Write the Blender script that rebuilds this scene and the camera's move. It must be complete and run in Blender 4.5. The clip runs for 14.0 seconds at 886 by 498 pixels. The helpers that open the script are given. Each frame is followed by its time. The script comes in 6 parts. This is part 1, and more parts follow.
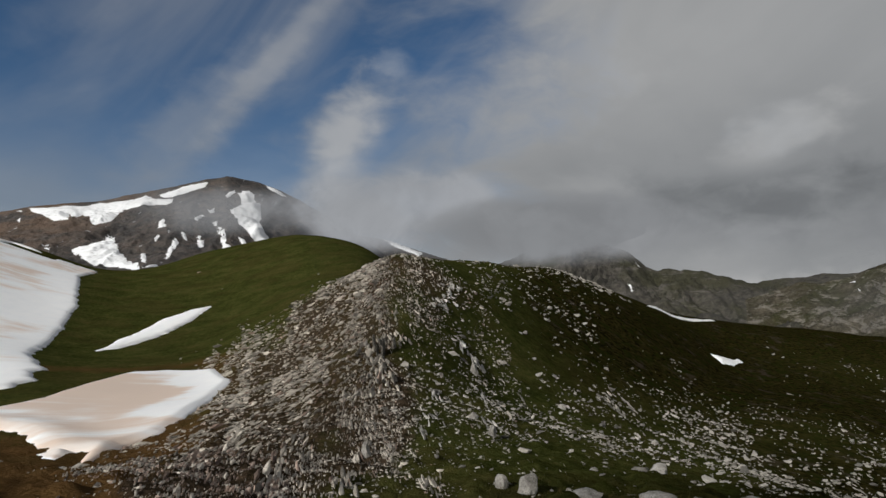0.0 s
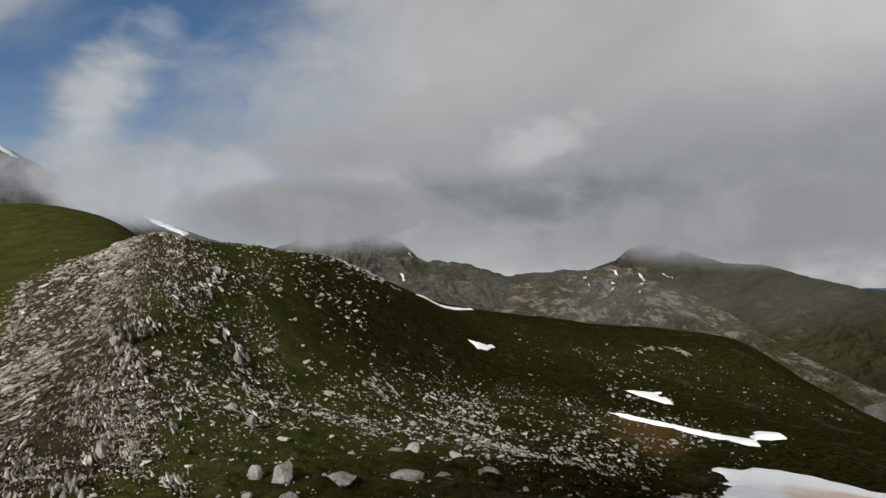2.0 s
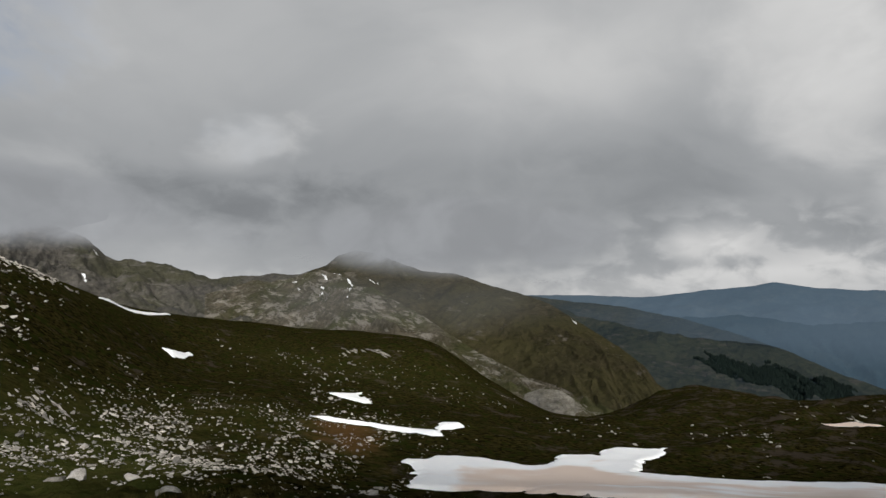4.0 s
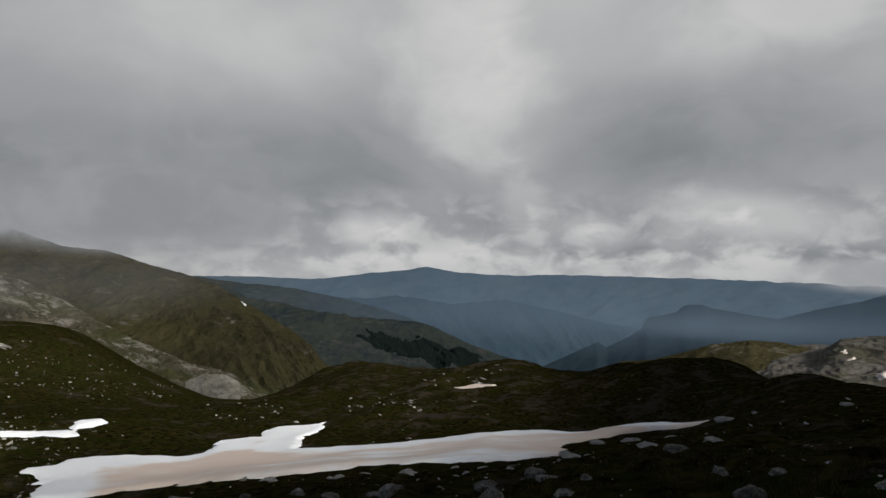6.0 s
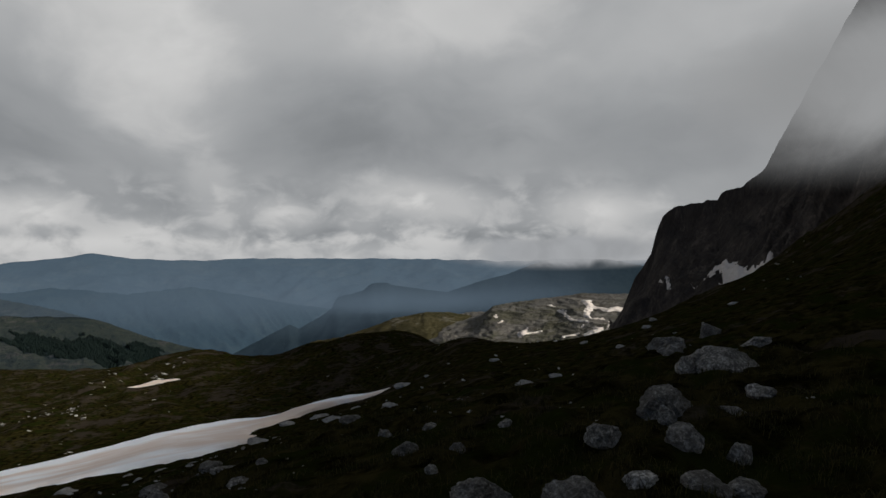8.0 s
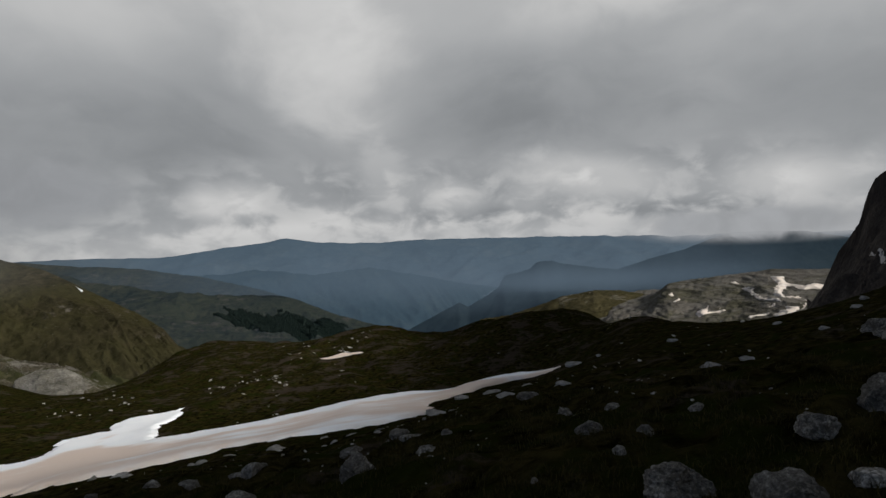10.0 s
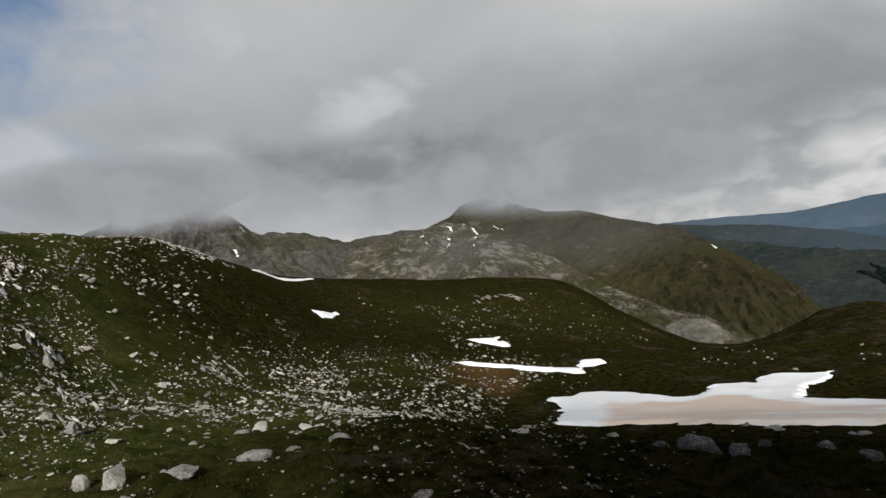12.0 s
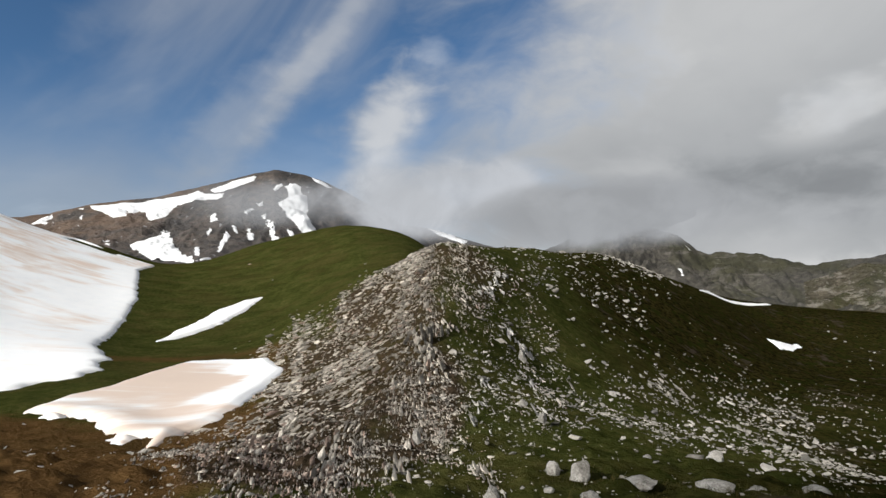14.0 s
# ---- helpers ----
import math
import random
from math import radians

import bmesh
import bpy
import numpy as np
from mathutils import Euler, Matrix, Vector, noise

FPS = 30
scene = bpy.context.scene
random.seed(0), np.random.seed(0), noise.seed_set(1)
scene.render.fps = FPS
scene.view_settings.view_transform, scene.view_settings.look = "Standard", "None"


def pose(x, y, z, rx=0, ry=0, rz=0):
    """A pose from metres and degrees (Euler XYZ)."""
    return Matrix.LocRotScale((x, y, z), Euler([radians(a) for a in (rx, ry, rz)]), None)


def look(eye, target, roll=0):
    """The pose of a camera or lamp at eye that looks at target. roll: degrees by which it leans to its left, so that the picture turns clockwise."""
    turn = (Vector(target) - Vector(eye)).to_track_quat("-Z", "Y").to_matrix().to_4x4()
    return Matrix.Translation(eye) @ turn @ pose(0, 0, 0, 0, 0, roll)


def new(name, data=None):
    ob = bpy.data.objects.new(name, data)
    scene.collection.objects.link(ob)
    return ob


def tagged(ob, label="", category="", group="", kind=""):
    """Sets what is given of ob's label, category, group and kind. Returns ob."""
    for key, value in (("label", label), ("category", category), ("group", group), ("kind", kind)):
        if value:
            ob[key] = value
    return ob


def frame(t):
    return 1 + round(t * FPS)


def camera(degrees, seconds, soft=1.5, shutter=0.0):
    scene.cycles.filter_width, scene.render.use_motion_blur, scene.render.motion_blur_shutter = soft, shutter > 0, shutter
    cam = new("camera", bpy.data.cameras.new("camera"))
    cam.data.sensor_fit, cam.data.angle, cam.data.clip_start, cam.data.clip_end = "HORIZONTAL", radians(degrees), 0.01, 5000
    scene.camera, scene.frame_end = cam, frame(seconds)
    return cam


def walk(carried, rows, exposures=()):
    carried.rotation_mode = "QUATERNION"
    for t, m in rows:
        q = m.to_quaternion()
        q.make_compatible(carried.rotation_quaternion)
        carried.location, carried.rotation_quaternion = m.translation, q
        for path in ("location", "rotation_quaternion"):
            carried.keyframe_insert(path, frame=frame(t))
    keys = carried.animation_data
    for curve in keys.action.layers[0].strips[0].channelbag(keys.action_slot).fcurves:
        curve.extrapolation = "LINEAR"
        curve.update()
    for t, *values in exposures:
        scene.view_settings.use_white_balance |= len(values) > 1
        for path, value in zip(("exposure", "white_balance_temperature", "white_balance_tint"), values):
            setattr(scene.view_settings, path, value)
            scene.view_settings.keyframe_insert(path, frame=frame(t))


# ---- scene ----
# A mountain pass seen from a stand: the camera turns round the one who holds it. The eye's level is z = 0.
cam = camera(71.69, 14.0)
PATH = [
    (0, pose(-0.000, 0.490, 0.0, 95.66, 1.93, 0.19)),
    (0.5, pose(0.027, 0.489, 0.0, 95.68, 1.39, -3.00)),
    (1, pose(0.050, 0.487, 0.0, 95.65, 0.98, -5.73)),
    (1.5, pose(0.107, 0.478, 0.0, 94.76, 0.83, -12.51)),
    (2, pose(0.173, 0.459, 0.0, 93.96, 0.77, -20.59)),
    (2.5, pose(0.215, 0.441, 0.0, 93.11, 1.34, -25.90)),
    (3, pose(0.274, 0.407, 0.0, 93.15, 1.00, -33.88)),
    (5.5, pose(0.452, 0.189, 0.0, 93.58, -0.59, -67.37)),
    (6, pose(0.478, 0.110, 0.0, 92.51, -0.51, -77.08)),
    (6.5, pose(0.489, 0.036, 0.0, 92.24, 0.93, -85.77)),
    (7, pose(0.488, -0.048, 0.0, 92.39, -0.10, -95.61)),
    (7.2, pose(0.484, -0.076, 0.0, 91.90, 0.80, -98.90)),
    (7.7, pose(0.475, -0.121, 0.0, 91.20, 1.00, -104.30)),
    (8.25, pose(0.472, -0.131, 0.0, 90.60, 1.15, -105.50)),
    (8.8, pose(0.477, -0.110, 0.0, 90.20, 1.30, -103.00)),
    (9.3, pose(0.484, -0.076, 0.0, 89.95, 1.45, -98.90)),
    (9.5, pose(0.486, -0.061, 0.0, 89.86, 1.52, -97.11)),
    (10, pose(0.490, 0.001, 0.0, 89.22, 2.56, -89.93)),
    (10.5, pose(0.476, 0.115, 0.0, 87.26, 3.88, -76.59)),
    (11, pose(0.436, 0.223, 0.0, 87.20, 5.01, -63.16)),
    (11.5, pose(0.352, 0.341, 0.0, 88.26, 6.12, -46.09)),
    (12, pose(0.284, 0.399, 0.0, 89.70, 6.34, -35.44)),
    (12.5, pose(0.207, 0.444, 0.0, 91.32, 6.37, -24.82)),
    (13, pose(0.139, 0.470, 0.0, 92.65, 4.31, -16.28)),
    (13.5, pose(0.060, 0.486, 0.0, 93.57, 4.05, -6.79)),
    (14, pose(-0.036, 0.489, 0.0, 94.71, 2.73, 4.46)),
]
EXPOSURES = [(0.0, -0.3), (0.5, -0.05), (1.5, 0.02), (3.0, 0.15), (5.5, 0.02), (7.0, 0.0), (9.5, 0.02), (11.0, 0.0), (12.5, 0.36), (14.0, 0.38)]
walk(cam, PATH, EXPOSURES)

# ---------------------------------------------------------------- daylight
SUN_BEARING, SUN_RISE = 140.0, 27.0     # degrees anticlockwise from ahead (+y), and above the level
sun_from = Vector((-math.sin(radians(SUN_BEARING)) * math.cos(radians(SUN_RISE)),
                   math.cos(radians(SUN_BEARING)) * math.cos(radians(SUN_RISE)), math.sin(radians(SUN_RISE))))
sun_data = bpy.data.lights.new("sun", "SUN")
sun_data.energy, sun_data.angle, sun_data.color = 5.0, radians(4.5), (1.0, 0.965, 0.90)
sun = new("sun", sun_data)
sun.matrix_world = look(sun_from * 50, (0, 0, 0))


class Nodes:
    """Short hand for a node tree."""

    def __init__(self, tree):
        self.tree = tree
        tree.nodes.clear()

    def put(self, kind, values=None):
        node = self.tree.nodes.new(kind)
        return self.fill(node, values)

    def fill(self, node, values):
        for key, value in (values or {}).items():
            socket = node.inputs[key]
            if isinstance(value, bpy.types.NodeSocket):
                self.tree.links.new(value, socket)
            else:
                socket.default_value = value
        return node

    def attribute(self, name):
        node = self.put("ShaderNodeAttribute")
        node.attribute_name = name
        return node.outputs["Fac"]

    def math(self, op, a, b=0.0, clamp=False):
        node = self.put("ShaderNodeMath", {0: a, 1: b})
        node.operation, node.use_clamp = op, clamp
        return node.outputs[0]

    def vmath(self, op, a, b=(0, 0, 0)):
        node = self.put("ShaderNodeVectorMath", {0: a, 1: b})
        node.operation = op
        return node

    def ramp(self, x, lo, hi, a=0.0, b=1.0):
        node = self.tree.nodes.new("ShaderNodeMapRange")
        node.interpolation_type = "SMOOTHSTEP"
        return self.fill(node, {"Value": x, "From Min": lo, "From Max": hi, "To Min": a, "To Max": b}).outputs[0]

    def mix(self, x, a, b):
        node = self.tree.nodes.new("ShaderNodeMix")
        node.data_type = "RGBA"
        return self.fill(node, {0: x, 6: a, 7: b}).outputs[2]

    def noise(self, vector, scale, detail=4.0, rough=0.55, distortion=0.0):
        return self.put("ShaderNodeTexNoise", {"Vector": vector, "Scale": scale, "Detail": detail, "Roughness": rough,
                                               "Distortion": distortion}).outputs[0]


world = bpy.data.worlds.new("sky")
scene.world = world
world.use_nodes = True
n = Nodes(world.node_tree)
way = n.put("ShaderNodeTexCoord").outputs["Generated"]
split = n.put("ShaderNodeSeparateXYZ", {0: way})
up = n.math("MAXIMUM", split.outputs[2], -0.02)
bent = n.noise(n.vmath("MULTIPLY", way, (2.0, 2.0, 3.0)).outputs[0], 1.0, 3.0, 0.5)
drift = n.vmath("ADD", way, n.vmath("MULTIPLY", n.put("ShaderNodeCombineXYZ", {0: bent, 1: bent, 2: bent}).outputs[0], (0.35, -0.25, 0.30)).outputs[0]).outputs[0]
big = n.noise(n.vmath("MULTIPLY", drift, (2.2, 2.2, 4.4)).outputs[0], 1.0, 4.0, 0.48)
mid = n.noise(n.vmath("MULTIPLY", drift, (5.0, 5.0, 10.0)).outputs[0], 1.0, 6.0, 0.5)
wisp = n.noise(n.vmath("MULTIPLY", drift, (5.5, 5.5, 11.0)).outputs[0], 1.0, 7.0, 0.55)
heap = n.noise(n.vmath("MULTIPLY", way, (15.0, 15.0, 26.0)).outputs[0], 1.0, 6.0, 0.52, 0.3)


def patch(bearing, rise, wide, high, tilt=0.0, fray=0.5):
    """A soft ragged oval of cloud about a direction, 1 in the middle: half its breadth and height and its slant in degrees."""
    a, e, k = radians(bearing), radians(rise), radians(tilt)
    side = Vector((math.cos(a), math.sin(a), 0.0))
    over = Vector((math.sin(a) * math.sin(e), -math.cos(a) * math.sin(e), math.cos(e)))
    ahead = Vector((-math.sin(a) * math.cos(e), math.cos(a) * math.cos(e), math.sin(e)))
    long = (side * math.cos(k) + over * math.sin(k)) / math.sin(radians(wide))
    short = (over * math.cos(k) - side * math.sin(k)) / math.sin(radians(high))
    dx = n.vmath("DOT_PRODUCT", way, tuple(long)).outputs["Value"]
    dy = n.vmath("DOT_PRODUCT", way, tuple(short)).outputs["Value"]
    far = n.math("SQRT", n.math("ADD", n.math("MULTIPLY", dx, dx), n.math("MULTIPLY", dy, dy)))
    ragged = wisp if min(wide, high) > 3.5 else heap
    far = n.math("ADD", far, n.math("MULTIPLY", n.math("SUBTRACT", ragged, 0.5), 4.0 * fray))
    front = n.ramp(n.vmath("DOT_PRODUCT", way, tuple(ahead)).outputs["Value"], 0.3, 0.6)
    return n.math("MULTIPLY", n.ramp(far, 0.15, 1.3, 1.0, 0.0), front)


# open blue towards the snowy summit, closed cloud over the valley
open_side = n.vmath("DOT_PRODUCT", way, (-0.56, 0.66, 0.50)).outputs["Value"]
open_side = n.math("ADD", open_side, n.math("MULTIPLY", n.math("SUBTRACT", big, 0.5), 0.30))
open_side = n.math("ADD", open_side, n.math("MULTIPLY", n.math("SUBTRACT", wisp, 0.5), 0.45))
blue = n.ramp(open_side, 0.60, 0.90)
slant = n.put("ShaderNodeCombineXYZ", {0: n.math("MULTIPLY", n.math("SUBTRACT", split.outputs[2], split.outputs[0]), 5.5),
                                       1: n.math("MULTIPLY", n.math("ADD", split.outputs[2], split.outputs[0]), 1.3), 2: n.math("MULTIPLY", split.outputs[1], 1.5)}).outputs[0]
streak = n.noise(slant, 1.0, 5.0, 0.5, 0.35)
blue = n.math("MULTIPLY", blue, n.ramp(up, 0.04, 0.36, 0.42, 1.0))
blue = n.math("MULTIPLY", blue, n.ramp(streak, 0.44, 0.74, 1.0, 0.68))
# long slanting veils across the blue
for veil_at in ((14.6, 23.5, 10.0, 1.5, 50, 0.42), (22.9, 16.1, 10.0, 3.0, 48, 0.30), (36.0, 9.0, 9.0, 5.0, 15, 0.30), (9.0, 16.0, 3.4, 7.0, -32, 0.8), (30.0, 26.0, 10.0, 2.2, 40, 0.15)):
    blue = n.math("MULTIPLY", blue, n.math("SUBTRACT", 1.0, n.math("MULTIPLY", patch(*veil_at[:5], 0.35), veil_at[5]), True))
# brightness of the cloud by its thickness: a bright gap along the horizon; overhead, out of view, dimmed to lower the
# fill light
tone = n.math("ADD", n.ramp(up, 0.0, 0.06, 0.46, 0.34), n.math("MULTIPLY", n.ramp(up, 0.0, 0.07, 1.0, 0.0), n.ramp(heap, 0.38, 0.62, -0.06, 0.08)))
tone = n.math("MULTIPLY", tone, n.ramp(up, 0.18, 0.36, 1.0, 1.25))
tone = n.math("MULTIPLY", tone, n.ramp(up, 0.42, 0.75, 1.0, 0.44))
tone = n.math("MULTIPLY", tone, n.ramp(big, 0.30, 0.70, 0.93, 1.08))
tone = n.math("MULTIPLY", tone, n.ramp(mid, 0.30, 0.70, 0.95, 1.05))
# broad masses, bright thin places, and the low heaps of cloud along the valley
for bearing, rise, wide, high, tilt, amount in (
        (8.7, 16.0, 2.8, 6.5, -32, 0.11), (4.5, 22.5, 2.2, 1.5, 20, 0.10), (-14.5, 8.6, 4.5, 3.6, 0, 0.06), (-29.8, 13.4, 5.5, 2.6, 22, 0.11),
        (-26.0, 8.2, 13.0, 3.2, 0, -0.06), (-40.0, 6.8, 24.0, 3.4, -5, -0.05), (-24.2, 3.5, 5.0, 1.6, 0, 0.06), (-56.4, 19.0, 12.7, 6.0, 0, 0.05),
        (-57.6, 9.2, 17.0, 5.0, 0, -0.05), (-78.6, 20.3, 7.0, 10.0, 0, 0.12), (-95.0, 12.2, 8.0, 6.3, 0, -0.05),
        (-106.4, 21.5, 10.6, 4.5, 0, 0.14), (-81.6, 14.5, 5.5, 7.5, -20, 0.09), (-103.0, 12.8, 10.0, 5.0, 0, -0.05), (-121.5, 10.7, 11.1, 4.8, 0, -0.04),
        (-103.4, 5.3, 8.4, 2.1, -8, 0.17), (-119.6, 3.9, 5.6, 2.1, 0, 0.17), (-91.0, 3.9, 3.3, 1.8, -15, 0.13), (-84.8, 6.1, 2.4, 4.2, 25, 0.10),
        (-71.6, 4.0, 3.7, 1.9, 0, 0.15), (-68.7, 4.4, 1.4, 2.0, 20, 0.08), (-92.7, 2.2, 4.0, 1.0, 0, -0.07), (-108.9, 1.8, 4.6, 0.9, 0, -0.07),
        (-72.7, 2.5, 4.0, 0.9, 0, -0.09), (-116.3, 1.9, 2.8, 0.9, 0, -0.07), (-63.7, 11.2, 10.6, 6.3, 0, -0.03), (-97.5, 3.4, 2.2, 1.2, 0, 0.07), (-79.5, 2.8, 3.0, 1.0, 0, 0.05)):
    tone = n.math("ADD", tone, n.math("MULTIPLY", patch(bearing, rise, wide, high, tilt), amount))
valley = n.ramp(n.vmath("DOT_PRODUCT", way, (0.998, -0.05, 0.0)).outputs["Value"], 0.80, 0.95)
low = n.math("MULTIPLY", n.math("MULTIPLY", n.ramp(up, 0.012, 0.035), n.ramp(up, 0.09, 0.15, 1.0, 0.0)), valley)
tone = n.math("ADD", tone, n.math("MULTIPLY", low, n.ramp(heap, 0.40, 0.64, -0.03, 0.12)))
tone = n.math("ADD", tone, n.math("MULTIPLY", n.ramp(wisp, 0.52, 0.72), n.ramp(open_side, 0.45, 0.80, 0.0, 0.08)))
cloud = n.mix(n.ramp(tone, 0.15, 0.6), (0.93, 0.98, 1.035, 1), (1.0, 1.0, 0.995, 1))
cloud = n.vmath("MULTIPLY", cloud, n.put("ShaderNodeCombineXYZ", {0: tone, 1: tone, 2: tone}).outputs[0]).outputs[0]
air = n.put("ShaderNodeTexSky")
air.sky_type, air.sun_disc, air.sun_elevation, air.sun_rotation = "NISHITA", False, radians(SUN_RISE), radians(-SUN_BEARING)
air.altitude, air.air_density, air.dust_density, air.ozone_density = 2000.0, 1.0, 0.4, 2.0
sky = n.vmath("MULTIPLY", air.outputs[0], (0.70, 0.95, 1.08)).outputs[0]   # thin clean mountain air
clear = n.put("ShaderNodeBackground", {"Color": sky, "Strength": 0.07})
veil = n.put("ShaderNodeBackground", {"Color": cloud, "Strength": 1.0})
both = n.put("ShaderNodeMixShader", {0: blue, 1: veil.outputs[0], 2: clear.outputs[0]})
n.put("ShaderNodeOutputWorld", {"Surface": both.outputs[0]})


# ---------------------------------------------------------------- plan: lines of the land, in metres, most fitted to the camera's view
FOOTING = [
    (0.0, 0.0, -1.35), (-8.7, 5.0, -1.6), (-7.1, 8.4, -2.1), (-4.4, 9.5, -2.4), (-2.5, 10.2, -2.7), (-0.2, 10.0, -3.0),
    (2.2, 10.3, -3.2), (4.2, 9.1, -3.2), (6.4, 7.7, -3.4), (8.7, 5.9, -3.7), (8.6, 2.8, -3.3), (8.2, 1.2, -2.9),
    (7.5, -0.3, -2.4), (6.7, -1.4, -2.1), (4.5, -1.6, -1.8), (3.8, -2.0, -1.5), (3.6, -2.4, -1.5), (3.4, -3.0, -1.5),
    (3.0, -5.2, -1.1), (-0.0, -6.0, -0.6), (-5.1, -6.1, -0.6), (-8.9, -1.6, -0.9),
]
LIP = [
    (12.0, 12.0, -5.6), (13.6, 8.5, -5.3), (14.2, 4.9, -4.9), (13.9, 1.7, -4.3), (14.0, -0.5, -3.8), (14.7, -2.9, -3.6),
    (9.0, 15.6, -4.8), (5.3, 17.2, -4.5),
]
BASIN = [
    (26.4, 27.3, -11.3), (29.1, 24.4, -11.3), (33.1, 20.7, -11.3), (36.5, 16.3, -11.3), (37.7, 10.1, -11.3), (42.8, 3.7, -11.3),
    (47.4, -2.5, -11.3), (52.2, -9.2, -11.2),
]
HOLLOW = [
    (-10.5, 18.2, -3.9), (-19.1, 24.4, -3.9), (-22.7, 44.6, -3.9), (-16.1, 44.2, -3.9), (-10.5, 26.0, -3.9), (-19.1, 29.4, -4.0),
    (-4.2, 19.6, -3.2), (-7.1, 33.3, -2.4), (-10.4, 48.9, 0.4),
]
GREEN = [
    (-35.0, 60.6, -3.2), (-34.0, 88.7, 1.5), (-39.5, 80.9, 0.0), (-21.8, 87.3, 3.9), (-73.9, 130.6, 11.3), (-60.2, 153.6, 16.2),
    (-48.0, 163.1, 19.4), (-36.6, 160.9, 20.3), (-25.3, 147.9, 17.6), (-14.2, 119.2, 11.6), (-113.3, 200.2, 4.0), (-71.7, 249.9, 11.4),
    (-29.2, 208.0, 7.3),
]
SNOWHILL = [
    (-28.9, 34.5, -4.1), (-32.4, 48.1, -3.0), (-54.6, 65.1, 1.5), (-92.6, 142.6, 16.7), (-109.1, 143.2, 21.5), (-116.2, 137.5, 25.6),
    (-133.8, 120.4, 31.7), (-147.2, 85.0, 33.0), (-144.9, 38.8, 21.1), (-119.5, -10.5, 8.4), (-52.0, 30.0, 0.0), (-39.4, 6.9, -2.1),
    (-205.1, 205.1, 25.4), (-272.5, 99.2, 30.5),
]
RIDGE = [
    (-1.7, 16.4, -3.5), (-2.4, 22.9, -2.4), (-3.0, 28.8, -0.6), (-3.6, 37.8, 2.0), (-4.8, 49.8, 4.5), (-1.7, 54.0, 4.5),
    (1.9, 56.0, 4.3), (6.8, 61.6, 4.1), (11.8, 67.0, 3.7), (15.0, 70.4, 3.1), (21.5, 77.1, 1.1), (27.0, 81.7, -0.6),
    (41.7, 96.4, -3.1), (54.5, 106.9, -4.4), (64.8, 106.9, -5.9), (71.7, 98.7, -6.8), (73.9, 88.1, -7.2), (75.0, 80.4, -7.7),
    (76.9, 73.0, -8.9), (78.8, 66.3, -12.8), (80.5, 59.3, -16.0), (88.1, 57.2, -19.8), (99.6, 57.5, -22.4),
]
FLANK = [
    (0.5, 39.0, 1.2), (1.6, 32.0, -2.9), (1.4, 20.0, -3.6), (5.9, 32.5, -5.0), (16.3, 43.0, -8.0), (11.7, 50.7, -2.7),
    (33.2, 72.8, -7.4), (29.0, 50.2, -9.2), (25.4, 40.7, -9.8), (43.1, 55.2, -11.5), (33.4, 39.8, -11.2), (36.6, 34.1, -11.0),
    (51.7, 71.2, -10.8), (44.0, 76.2, -8.5), (60.2, 66.9, -11.1), (55.2, 55.2, -12.8), (52.1, 43.7, -13.2), (50.8, 35.6, -13.4),
    (49.4, 26.3, -12.9),
]
LEE = [
    (8.7, 99.6, 1.7), (33.6, 125.6, -6.8), (71.8, 154.1, -14.9), (103.2, 147.4, -18.9), (120.2, 120.2, -23.9), (151.0, 98.0, -41.6),
    (-3.5, 99.9, 2.6),
]
SHOULDER = [
    (116.3, 58.0, -22.5), (128.4, 55.8, -20.7), (132.8, 44.4, -19.9), (121.5, 29.2, -19.4), (108.6, 17.2, -15.1), (104.4, 11.0, -14.6),
    (95.0, 3.0, -14.7), (88.0, -1.8, -12.7), (83.8, -6.4, -11.2), (81.2, -11.4, -10.2), (73.4, -15.2, -9.7), (59.4, -17.9, -8.5),
    (48.3, -19.2, -7.5), (41.5, -19.8, -6.4), (38.3, -21.7, -5.6), (34.4, -24.1, -3.7), (31.5, -27.8, -2.2), (27.0, -32.2, 0.7),
]
SHELF = [
    (59.4, 26.4, -13.8), (57.1, 18.5, -13.3), (64.0, 11.3, -13.2), (68.0, 2.4, -13.2), (65.8, -4.6, -12.0), (65.0, -11.5, -11.0),
    (80.5, 15.6, -14.8), (17.5, -4.0, -4.2), (14.7, -6.3, -3.2), (15.3, -7.5, -3.2), (9.0, -6.3, -1.9), (10.2, -8.0, -2.0),
    (10.6, -9.2, -2.0), (24.7, -8.0, -5.1), (25.4, -11.8, -4.8), (20.4, -12.7, -3.5), (182.7, 81.3, -38.9), (167.4, 29.5, -33.0),
    (139.5, -12.2, -27.2), (106.3, -28.5, -23.4), (81.6, -38.0, -19.1), (76.3, -47.7, -14.3),
]
BEHIND = [
    (-0.0, -40.0, 7.1), (-30.0, -52.0, 10.6), (-52.0, -30.0, 6.3), (20.0, -34.6, 4.2), (45.0, -77.9, 19.1), (-55.0, -95.3, 40.0),
    (-0.0, -110.0, 40.0),
]
SUMMIT_CREST = [
    (-1409.5, 513.0, 157.7), (-1187.8, 831.7, 183.2), (-1007.1, 972.5, 186.8), (-845.9, 1052.1, 187.3), (-812.5, 1078.2, 194.5), (-753.2, 1108.3, 214.6),
    (-656.9, 1156.4, 229.7), (-566.0, 1181.4, 249.9), (-491.2, 1203.6, 269.2), (-433.9, 1225.4, 285.8), (-378.6, 1254.1, 276.1), (-335.0, 1276.8, 259.0),
    (-292.4, 1297.5, 236.9), (-222.8, 1331.5, 194.5), (-122.0, 1394.7, 122.5), (50.6, 1449.1, 50.6),
]
